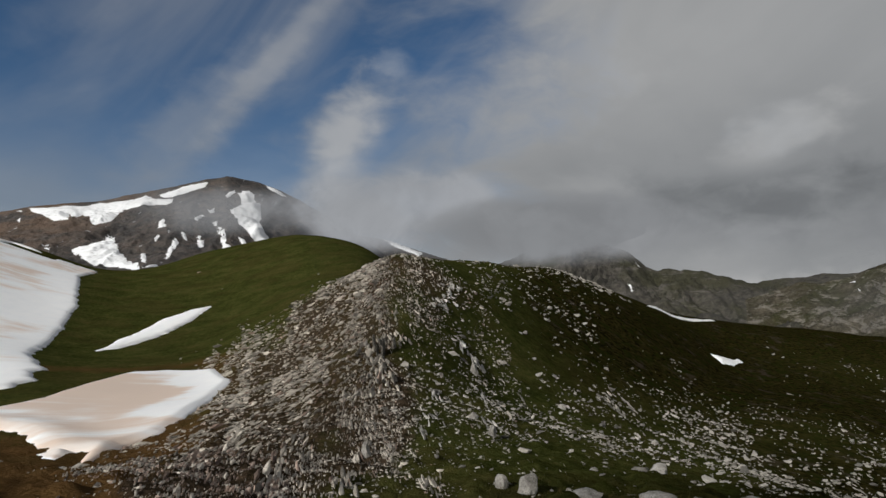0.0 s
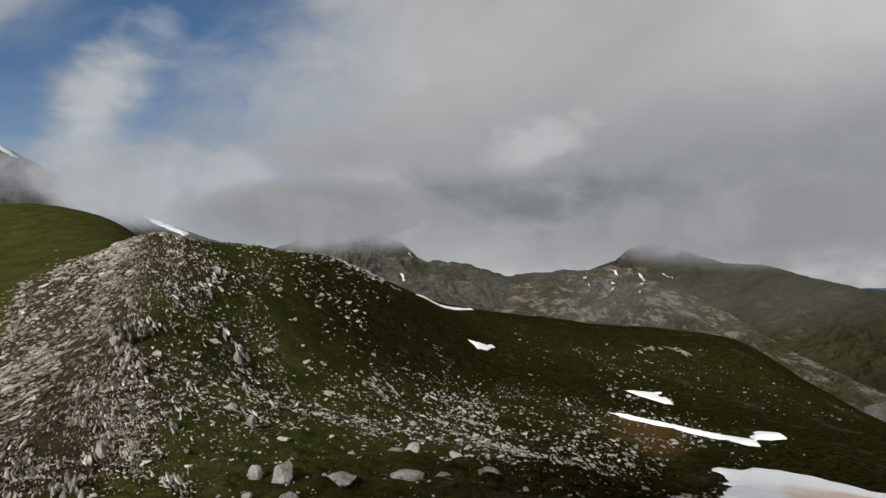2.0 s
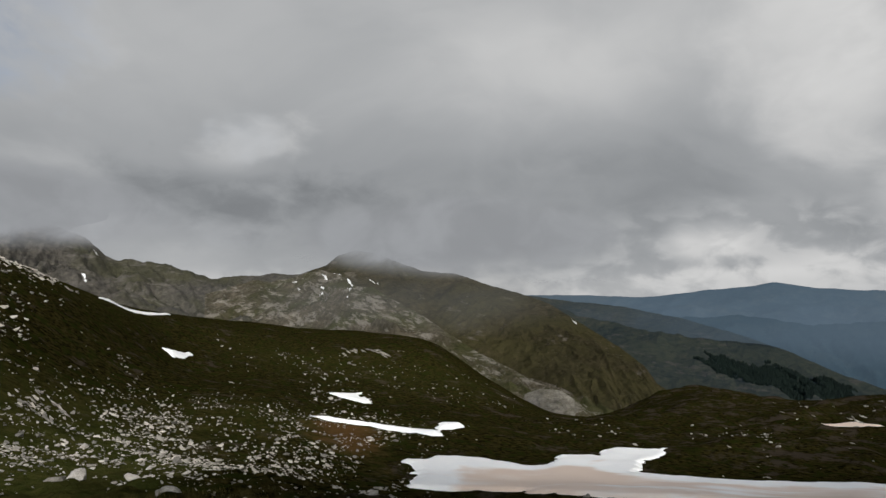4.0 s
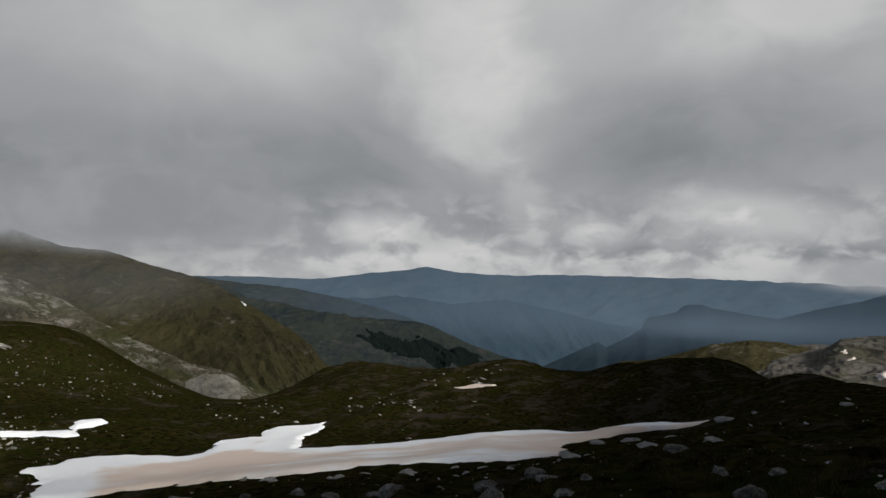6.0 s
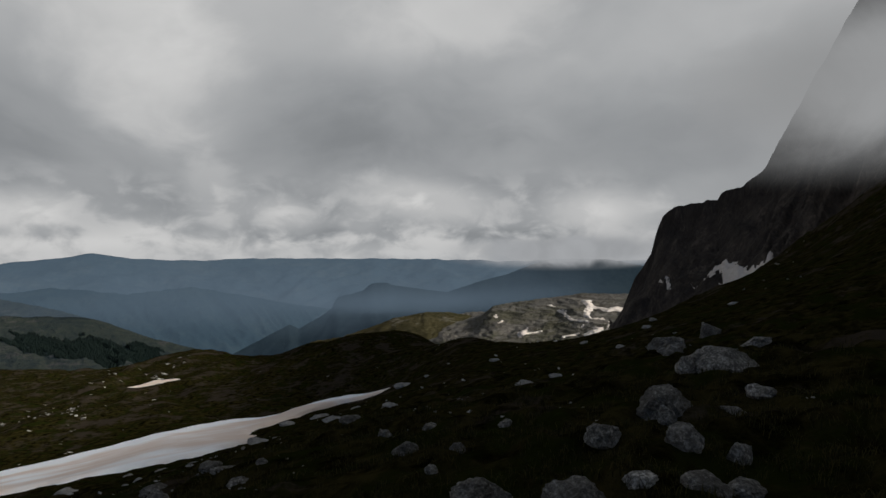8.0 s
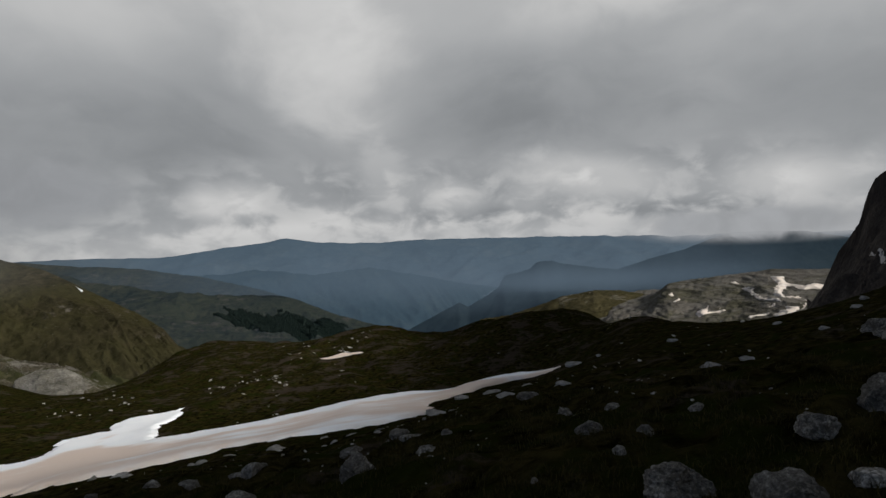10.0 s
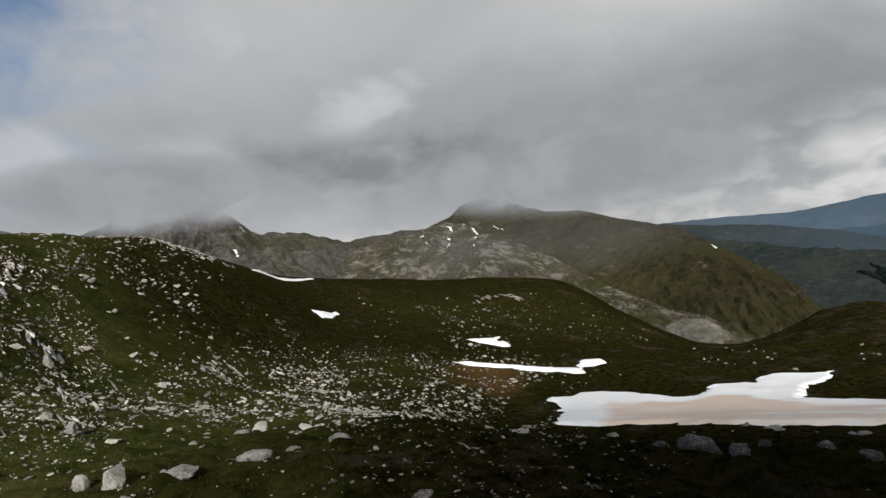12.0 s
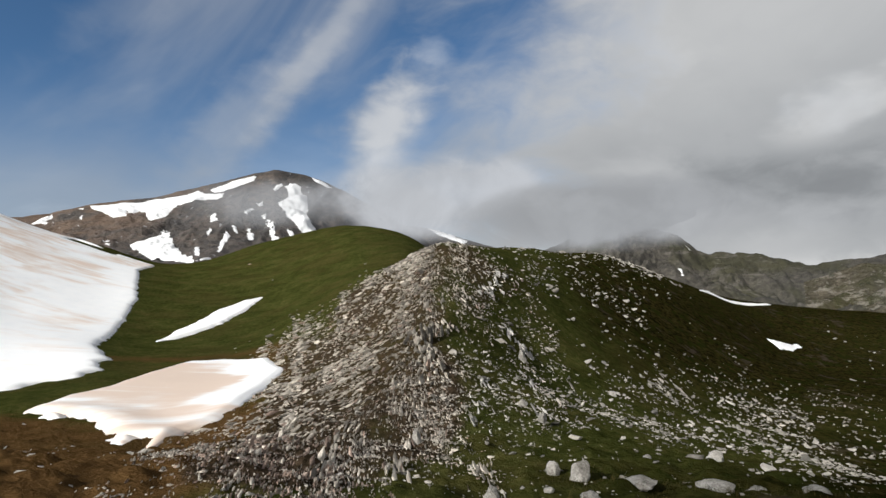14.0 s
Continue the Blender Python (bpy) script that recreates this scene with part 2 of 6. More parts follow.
SUMMIT_FOOT = [
    (-845.7, 307.8, 31.4), (-651.1, 546.4, 29.7), (-514.2, 612.8, 41.9), (-390.0, 675.5, 34.1), (-259.9, 714.2, 39.8), (-162.2, 763.0, 40.9),
    (-74.1, 846.8, 14.8), (31.4, 899.5, -15.7),
]
BACKPEAK_CREST = [
    (-478.2, 2249.7, 306.9), (-355.9, 2221.7, 288.2), (-207.0, 2190.2, 258.4), (-69.1, 2198.9, 208.0), (153.5, 2194.6, 130.7), (382.0, 2166.6, 38.4),
]
BACKPEAK_FOOT = [
    (-353.4, 1662.9, 89.1), (-51.8, 1649.2, 28.8), (295.2, 1674.2, -29.7),
]
CRAGS_CREST = [
    (-0.0, 1750.0, 61.1), (148.2, 1693.5, 118.9), (258.1, 1629.7, 156.0), (310.8, 1569.5, 171.0), (373.5, 1555.8, 162.5), (435.6, 1539.5, 142.8),
    (459.6, 1522.1, 127.9), (496.1, 1500.1, 85.6), (516.3, 1482.7, 74.0), (529.2, 1478.1, 82.3), (585.7, 1435.1, 73.1), (629.6, 1394.4, 53.4),
    (678.7, 1337.7, 36.7), (714.0, 1262.0, 43.0), (776.8, 1164.7, 44.0), (849.6, 1087.5, 28.9), (958.6, 992.7, 0.0),
]
CRAGS_FOOT = [
    (-0.0, 1100.0, -19.2), (182.3, 1034.0, -27.5), (324.9, 892.7, -41.5), (450.0, 779.4, -62.9), (590.5, 611.4, -104.4),
]
DOME_CREST = [
    (800.0, 1385.6, 0.0), (880.2, 1275.9, 54.1), (907.9, 1231.5, 69.5), (923.2, 1207.5, 93.0), (944.0, 1165.7, 104.9), (971.0, 1117.0, 95.7),
    (988.9, 1060.5, 73.5), (1014.7, 1007.6, 52.4), (1043.7, 933.1, 45.2), (1058.4, 839.3, 16.4), (1047.2, 754.6, 0.3), (1013.5, 664.1, -19.9),
    (975.9, 587.7, -45.1), (937.8, 521.4, -65.7), (899.2, 457.6, -84.4), (856.7, 397.0, -106.2), (825.7, 358.7, -133.6), (798.7, 290.7, -188.4),
]
DOME_FOOT = [
    (550.0, 952.6, -96.2), (642.8, 766.0, -105.1), (631.7, 568.8, -127.0), (573.4, 401.5, -142.4), (542.3, 300.6, -143.1), (563.8, 205.2, -155.2),
]
SPUR_CREST = [
    (569.9, 1168.4, 0.0), (630.0, 1091.2, 28.6), (654.6, 1066.9, 21.3), (670.7, 1049.8, 29.3), (685.8, 1030.3, 32.6), (692.8, 999.1, 42.1),
    (697.2, 967.0, 45.8), (696.6, 936.2, 41.8), (693.2, 898.6, 36.7), (687.7, 865.6, 26.4), (683.9, 845.1, 13.9), (671.1, 778.1, 9.5),
    (663.9, 740.9, -2.8), (651.8, 688.9, -16.8), (632.2, 617.0, -37.2), (604.3, 525.2, -64.4), (567.6, 429.0, -84.1), (538.7, 364.4, -93.5),
    (519.2, 324.9, -97.6), (512.1, 312.6, -100.4), (494.5, 262.9, -119.0),
    (493.0, 219.5, -131.0), (488.6, 177.9, -146.0),
]
SPUR_FOOT = [
    (350.7, 719.0, -70.0), (411.4, 566.3, -85.9), (359.7, 347.3, -97.2), (339.8, 246.9, -104.7), (353.2, 187.8, -114.7),
    (352.4, 128.3, -126.0),
]
WOODHILL_CREST = [
    (1909.2, 1909.2, -47.1), (1991.7, 1671.2, -4.5), (2040.3, 1444.6, -8.7), (2052.9, 1243.3, -29.3), (2053.8, 1223.6, -33.5), (2053.5, 1127.1, -39.9),
    (2034.2, 955.1, -58.6), (1980.0, 769.4, -84.6), (1864.7, 570.7, -121.0), (1784.9, 426.4, -156.6), (1699.0, 304.7, -194.0), (1629.2, 193.2, -215.2),
    (1596.5, 111.9, -230.2),
]
WOODHILL_FOOT = [
    (1060.7, 1060.7, -237.6), (1125.8, 650.0, -240.9), (1080.6, 393.3, -244.4), (1083.3, 191.0, -254.0), (1095.8, 95.9, -264.1),
]
FARRANGE_CREST = [
    (2250.0, 3897.1, -31.4), (3182.0, 3182.0, -23.6), (3717.4, 2535.9, -15.7), (3872.0, 2253.5, -11.7), (4039.6, 1866.6, -31.1), (4166.5, 1475.4, 19.3),
    (4218.8, 1249.7, 38.4), (4259.8, 1101.7, 65.3), (4311.7, 877.2, 26.9), (4392.5, 492.7, 3.9), (4448.0, 132.0, 15.5), (4436.9, -341.4, 3.9),
    (4357.5, -902.4, -7.8), (4131.8, -1652.6, -38.8), (3645.2, -2552.4, -46.6), (2860.4, -3408.9, -31.1),
]
FARRANGE_FOOT = [
    (1700.0, 2944.5, -357.4), (2857.9, 1650.0, -300.3), (3300.0, 0.0, -300.3), (2185.5, -2604.6, -297.5),
]
MIDRANGE_CREST = [
    (3266.9, 1737.0, -193.9), (3384.2, 1367.3, -140.2), (3442.7, 1052.5, -119.4), (3423.5, 727.7, -158.9), (3424.3, 420.4, -132.5), (3395.3, 177.9, -178.2),
    (3349.5, -58.5, -228.4), (3287.4, -287.6, -265.5), (3249.9, -573.0, -317.8),
]
MIDRANGE_FOOT = [
    (1677.6, 892.0, -369.3), (2300.0, 405.0, -430.0), (2900.0, -511.0, -480.0),
]
BUTTES_CREST = [
    (2475.7, 347.9, -440.8), (2545.5, 151.2, -358.4), (2599.4, -54.5, -264.1), (2611.2, -90.8, -285.7), (2636.0, -177.7, -243.2), (2657.2, -229.3, -210.2),
    (2667.7, -248.5, -174.6), (2675.0, -261.9, -163.2), (2681.4, -320.3, -153.1), (2675.0, -370.1, -139.5), (2672.1, -390.3, -120.1), (2669.9, -405.3, -110.5),
    (2659.5, -469.2, -107.2), (2662.4, -494.7, -118.0), (2668.3, -546.3, -127.4), (2682.1, -638.7, -143.5), (2684.6, -755.8, -160.2), (2685.8, -888.5, -121.1),
    (2682.2, -1047.8, -84.8), (2653.6, -1171.1, -39.2), (2623.0, -1238.0, -18.0), (2503.2, -1465.1, -24.6), (2422.2, -1595.5, -57.2), (2316.0, -1745.3, -75.9),
    (2050.6, -2050.6, -152.0),
]
BUTTES_FOOT = [
    (1881.5, 264.4, -540.0), (1793.2, -156.9, -400.0), (1691.4, -615.6, -317.4), (1343.5, -1343.5, -335.0),
]
HUMP_CREST = [
    (261.6, -13.7, -41.5), (258.3, -29.4, -32.4), (253.6, -47.5, -25.3), (248.9, -59.8, -22.8), (245.4, -69.4, -22.8), (239.7, -77.9, -24.3),
    (231.8, -93.7, -32.9),
]
HUMP_FOOT = [
    (174.8, -9.2, -40.4), (157.1, -30.5, -32.6), (148.3, -59.9, -31.1),
]
KARST_CREST = [
    (236.0, -43.7, -33.7), (233.8, -54.0, -30.3), (229.3, -63.6, -26.3), (225.0, -71.4, -24.4), (221.5, -75.4, -22.5), (216.4, -77.9, -18.9),
    (213.6, -85.4, -17.3), (202.9, -97.2, -15.3), (194.4, -102.9, -13.5), (182.7, -113.3, -13.5), (167.7, -126.4, -12.8), (151.1, -145.9, -14.7),
]
KARST_FOOT = [
    (147.5, -27.3, -30.5), (133.1, -43.3, -25.9), (116.8, -57.0, -24.1), (103.6, -69.9, -20.9), (86.3, -83.4, -19.0),
]
# past its first seen stretch, added tall behind the stand to shade the foreground
CLIFF_CREST = [
    (110.5, -64.6, -16.9), (109.4, -66.5, -12.3), (107.0, -68.4, -4.9), (103.6, -69.9, 0.0), (103.2, -70.6, 3.2), (102.6, -71.0, 5.2),
    (101.9, -71.5, 6.9), (101.0, -72.1, 7.8), (100.0, -72.8, 8.4), (98.6, -73.7, 8.7), (97.1, -74.4, 9.2), (95.5, -75.2, 9.1),
    (94.6, -75.6, 9.7), (93.7, -76.1, 9.5), (92.8, -76.5, 9.3), (92.3, -76.6, 10.7), (91.2, -77.0, 11.1), (88.6, -77.7, 11.2),
    (86.5, -78.2, 12.3), (84.5, -78.7, 13.2), (77.1, -82.6, 28.2), (66.5, -85.1, 43.6), (51.0, -88.3, 52.0), (25.1, -93.7, 53.8),
    (-0.0, -95.0, 52.7), (-32.5, -89.3, 52.7), (-50.9, -81.4, 55.4), (-59.1, -75.6, 58.8), (-63.0, -73.8, 59.4), (-66.8, -71.7, 45.7),
    (-73.7, -67.6, 36.4), (-83.1, -62.6, 14.6),
]
CLIFF_FOOT = [
    (84.6, -49.4, -14.6), (80.6, -50.3, -12.7), (75.7, -52.2, -9.3), (68.8, -54.9, -6.2), (61.5, -57.2, -3.5), (45.0, -53.6, 0.0),
    (27.5, -47.6, 2.9), (11.6, -43.5, 4.7), (-0.0, -42.0, 5.2), (-14.4, -39.5, 5.2), (-28.9, -34.5, 3.9), (-49.1, -34.4, 3.1),
]
SLABS_CREST = [
    (449.0, 338.0, -140.0), (452.4, 321.5, -88.9), (456.0, 307.6, -83.2), (461.2, 290.4, -83.4), (462.9, 278.1, -89.4), (465.2, 264.3, -140.0),
]
SLABS_FOOT = [
    (386.0, 289.0, -140.0), (393.8, 265.6, -94.3), (398.6, 249.1, -95.9), (404.3, 229.7, -140.0),
]


# ---------------------------------------------------------------- landforms
def hash2(ix, iy, seed):
    h = (ix.astype(np.int64) * 374761393 + iy.astype(np.int64) * 668265263 + seed * 974634777) & 0xFFFFFFFF
    h = ((h ^ (h >> 13)) * 1274126177) & 0xFFFFFFFF
    return ((h ^ (h >> 16)) & 0xFFFFFF) / float(0xFFFFFF)


def vnoise(x, y, seed=0):
    """Smooth value noise, -1 to 1."""
    x, y = np.asarray(x, float), np.asarray(y, float)
    ix, iy = np.floor(x), np.floor(y)
    fx, fy = x - ix, y - iy
    fx, fy = fx * fx * fx * (fx * (fx * 6 - 15) + 10), fy * fy * fy * (fy * (fy * 6 - 15) + 10)
    a, b = hash2(ix, iy, seed), hash2(ix + 1, iy, seed)
    c, d = hash2(ix, iy + 1, seed), hash2(ix + 1, iy + 1, seed)
    return ((a * (1 - fx) + b * fx) * (1 - fy) + (c * (1 - fx) + d * fx) * fy) * 2 - 1


def fbm(x, y, octaves=5, seed=0, gain=0.5):
    total, amp, norm = 0.0, 1.0, 0.0
    for k in range(octaves):
        total = total + amp * vnoise(x * 2.03 ** k + 17.3 * k, y * 2.03 ** k - 9.1 * k, seed + k)
        norm += amp
        amp *= gain
    return total / norm


def ridged(x, y, octaves=5, seed=0):
    total, amp, norm = 0.0, 1.0, 0.0
    for k in range(octaves):
        n = 1 - np.abs(vnoise(x * 2.07 ** k + 5.7 * k, y * 2.07 ** k + 3.3 * k, seed + k))
        total = total + amp * n * n
        norm += amp
        amp *= 0.5
    return total / norm


def smooth(a, b, x):
    t = np.clip((np.asarray(x, float) - a) / (b - a), 0, 1)
    return t * t * (3 - 2 * t)


def squeeze(x, y):
    """Plan coordinates drawn in towards the stand, so that near ground is shaped finely and far ground broadly."""
    r = np.hypot(x, y) + 1e-9
    s = np.log1p(r / 7.0) / r
    return x * s, y * s


def thin_plate(spots):
    spots = np.array(spots, float)
    u, v = squeeze(spots[:, 0], spots[:, 1])
    n = len(u)
    d2 = (u[:, None] - u) ** 2 + (v[:, None] - v) ** 2
    a = np.zeros((n + 3, n + 3))
    # heights are shaped as slopes from the eye level
    w = spots[:, 2] / (np.hypot(spots[:, 0], spots[:, 1]) + 4.0)
    a[:n, :n] = d2 * np.log(d2 + 1e-12) + np.eye(n) * 4e-3
    a[:n, n], a[:n, n + 1], a[:n, n + 2] = 1, u, v
    a[n, :n], a[n + 1, :n], a[n + 2, :n] = 1, u, v
    return u, v, np.linalg.solve(a, np.r_[w, 0, 0, 0])


OUTER = []
for bearing in range(0, 360, 24):
    a = radians(bearing)
    low = 1.0 if 40 < bearing < 150 else 0.55
    for r, z in ((420, -70), (1300, -330), (4900, -520)):
        OUTER.append((r * math.sin(a), r * math.cos(a), z * low))
SHEET = thin_plate(FOOTING + LIP + BASIN + HOLLOW + GREEN + SNOWHILL + RIDGE + FLANK + LEE + SHOULDER + SHELF + BEHIND + OUTER)


def landform(x, y):
    """The broad shape of the ground."""
    x, y = np.asarray(x, float), np.asarray(y, float)
    shape = np.broadcast(x, y).shape
    x, y = np.broadcast_to(x, shape).ravel(), np.broadcast_to(y, shape).ravel()
    u, v = squeeze(x, y)
    pu, pv, c = SHEET
    n = len(pu)
    out = np.empty(len(u))
    for i in range(0, len(u), 40000):
        s = slice(i, i + 40000)
        d2 = (u[s, None] - pu) ** 2 + (v[s, None] - pv) ** 2
        out[s] = (d2 * np.log(d2 + 1e-12)) @ c[:n] + c[n] + c[n + 1] * u[s] + c[n + 2] * v[s]
    return (out * (np.hypot(x, y) + 4.0)).reshape(shape)


def near_line(x, y, line, reach):
    """1 on the line through the given plan points, 0 further off than reach."""
    best = np.full(np.shape(x), 1e9)
    for (x0, y0), (x1, y1) in zip(line, line[1:]):
        dx, dy = x1 - x0, y1 - y0
        t = np.clip(((x - x0) * dx + (y - y0) * dy) / (dx * dx + dy * dy), 0, 1)
        best = np.minimum(best, np.hypot(x - x0 - t * dx, y - y0 - t * dy))
    return 1 - smooth(0, reach, best)


def ground(x, y, tussocks=True):
    """Height of the ground with its hummocks and tussocks."""
    x, y = np.asarray(x, float), np.asarray(y, float)
    r = np.hypot(x, y)
    z = landform(x, y)
    z = z + fbm(x / 9, y / 9, 3, 11) * np.minimum(0.012 * r, 0.45) * smooth(3, 12, r) * (1 - 0.7 * smooth(10, 24, np.degrees(np.arctan2(-x, y))))
    z = z + fbm(x / 60, y / 60, 4, 12) * np.minimum(0.004 * r, 3.0) * smooth(60, 200, r)
    if not tussocks:
        return z
    z = z + fbm(x / 1.3, y / 1.3, 3, 13) * 0.10 * smooth(1, 4, r) * (1 - smooth(40, 90, r))
    rocky = (1 - smooth(-72, -50, np.degrees(np.arctan2(-x, y)))) * smooth(44, 62, r) * (1 - smooth(170, 260, r))
    z = z + (ridged(x / 14, y / 14, 5, 16) - 0.5) * 1.6 * rocky
    tuss = np.maximum(vnoise(x / 0.5, y / 0.5, 14) + 0.45 * vnoise(x / 0.2, y / 0.2, 15), -0.3)
    return z + tuss * 0.12 * smooth(1.5, 4, r) * (1 - smooth(18, 45, r))


# ---------------------------------------------------------------- materials
def material(name, colours, scale, rough=0.9, bump=0.3, bump_scale=None, second=0.45, streak=None, extra=None, gloss=0.2):
    """A matt natural surface: a ramp of colours over noise at two scales, with fine relief."""
    m = bpy.data.materials.new(name)
    m.use_nodes = True
    n = Nodes(m.node_tree)
    at = n.put("ShaderNodeNewGeometry").outputs["Position"]
    if streak:
        at = n.vmath("MULTIPLY", at, streak).outputs[0]
    a = n.noise(at, scale, 6.0, 0.6, 0.3)
    b = n.noise(at, scale * 9.7, 5.0, 0.65)
    x = n.math("ADD", n.math("MULTIPLY", a, 1 - second), n.math("MULTIPLY", b, second))
    ramp = n.put("ShaderNodeValToRGB", {0: x})
    ramp.color_ramp.elements.remove(ramp.color_ramp.elements[0])
    for i, c in enumerate(colours):
        p = 0.32 + 0.36 * i / max(1, len(colours) - 1)
        e = ramp.color_ramp.elements[0] if i == 0 else ramp.color_ramp.elements.new(p)
        e.position, e.color = p, (*c, 1)
    colour = ramp.outputs[0]
    if extra:
        colour = extra(n, colour, at)
    fine = n.noise(at, bump_scale or scale * 20, 6.0, 0.65)
    relief = n.put("ShaderNodeBump", {"Strength": bump, "Distance": 0.6 / (bump_scale or scale * 20), "Height": fine}).outputs[0]
    shader = n.put("ShaderNodeBsdfPrincipled", {"Base Color": colour, "Roughness": rough, "Normal": relief, "Specular IOR Level": gloss})
    n.put("ShaderNodeOutputMaterial", {"Surface": shader.outputs[0]})
    return m


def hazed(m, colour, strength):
    """Distant land: a blue glow put into its material for the light of the air before it."""
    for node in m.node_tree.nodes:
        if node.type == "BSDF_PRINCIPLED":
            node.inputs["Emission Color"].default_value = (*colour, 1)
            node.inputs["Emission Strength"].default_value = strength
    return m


def soil_zones(n, colour, at):
    """Bare earth and gravel where the plan has it."""
    soil = n.attribute("soil")
    stony = n.attribute("stony")
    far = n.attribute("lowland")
    patch = n.noise(at, 0.5, 7.0, 0.7)
    earth = n.mix(n.noise(at, 3.0, 5.0), (0.042, 0.023, 0.009, 1), (0.115, 0.066, 0.026, 1))
    gravel = n.mix(n.ramp(n.noise(at, 5.0, 6.0, 0.7), 0.35, 0.65), (0.011, 0.0085, 0.005, 1), (0.066, 0.047, 0.031, 1))
    colour = n.mix(n.ramp(n.math("ADD", soil, n.math("MULTIPLY", n.math("SUBTRACT", patch, 0.5), 0.8)), 0.28, 0.70), colour, earth)
    colour = n.mix(n.ramp(n.math("ADD", stony, n.math("SUBTRACT", patch, 0.5)), 0.35, 0.80), colour, gravel)
    # withered brown sedge in patches of a few strides
    sedge = n.math("MULTIPLY", n.ramp(n.noise(at, 0.16, 6.0, 0.65), 0.46, 0.60), 0.34)
    colour = n.mix(sedge, colour, n.mix(n.noise(at, 4.0, 4.0), (0.022, 0.0165, 0.0055, 1), (0.070, 0.052, 0.020, 1)))
    # dark growth takes over from the grass, blackened to stand for shade there
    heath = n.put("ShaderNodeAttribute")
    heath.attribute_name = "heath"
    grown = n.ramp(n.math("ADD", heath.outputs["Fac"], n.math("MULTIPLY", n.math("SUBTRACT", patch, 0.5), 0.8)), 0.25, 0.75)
    shade_shrubs = n.mix(n.ramp(n.noise(at, 2.2, 7.0, 0.7), 0.36, 0.64), (0.003, 0.0028, 0.0008, 1), (0.031, 0.0255, 0.0085, 1))
    shade_shrubs = n.mix(n.ramp(n.noise(at, 0.9, 6.0, 0.65), 0.48, 0.62), shade_shrubs, n.mix(n.noise(at, 7.0, 4.0), (0.006, 0.0082, 0.0015, 1), (0.019, 0.0225, 0.0048, 1)))
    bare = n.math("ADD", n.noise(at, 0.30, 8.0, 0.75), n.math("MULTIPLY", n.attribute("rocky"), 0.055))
    shade_shrubs = n.mix(n.ramp(bare, 0.56, 0.63, 0.0, 0.85), shade_shrubs, n.mix(n.noise(at, 1.5, 6.0, 0.7), (0.016, 0.012, 0.008, 1), (0.066, 0.052, 0.040, 1)))
    colour = n.mix(n.math("MULTIPLY", n.math("MULTIPLY", grown, n.math("SUBTRACT", 1.0, stony)), n.math("SUBTRACT", 1.0, n.ramp(n.math("ADD", soil, n.math("SUBTRACT", patch, 0.5)), 0.30, 0.75))), colour, shade_shrubs)
    # distant ground is coloured dark blue to stand for haze
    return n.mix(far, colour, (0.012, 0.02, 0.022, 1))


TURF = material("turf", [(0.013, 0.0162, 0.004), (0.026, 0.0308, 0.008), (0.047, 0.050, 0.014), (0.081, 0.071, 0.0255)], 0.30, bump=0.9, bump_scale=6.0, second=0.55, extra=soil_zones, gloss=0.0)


def screes(n, colour, at):
    """Long brown runs of scree down a dark rock face, with lines of snow left in its cracks."""
    where = n.put("ShaderNodeSeparateXYZ", {0: at})
    brown = n.math("MULTIPLY", n.ramp(where.outputs[0], -520.0, -640.0), n.ramp(n.noise(at, 0.012, 5.0, 0.6), 0.38, 0.55))
    colour = n.mix(n.math("MULTIPLY", brown, 0.8), colour, n.mix(n.noise(at, 0.08, 5.0, 0.7), (0.085, 0.058, 0.042, 1), (0.17, 0.12, 0.088, 1)))
    crack = n.ramp(n.noise(n.vmath("MULTIPLY", at, (0.10, 0.05, 0.03)).outputs[0], 1.0, 6.0, 0.7, 0.4), 0.63, 0.68)
    return n.mix(n.math("MULTIPLY", crack, n.ramp(n.noise(at, 0.008, 3.0), 0.45, 0.6)), colour, (0.62, 0.64, 0.67, 1))


SUMMIT_ROCK = material("summit rock", [(0.026, 0.025, 0.026), (0.048, 0.045, 0.044), (0.085, 0.072, 0.064), (0.15, 0.115, 0.090)], 0.007, bump=1.0, bump_scale=0.10, second=0.55, extra=screes)


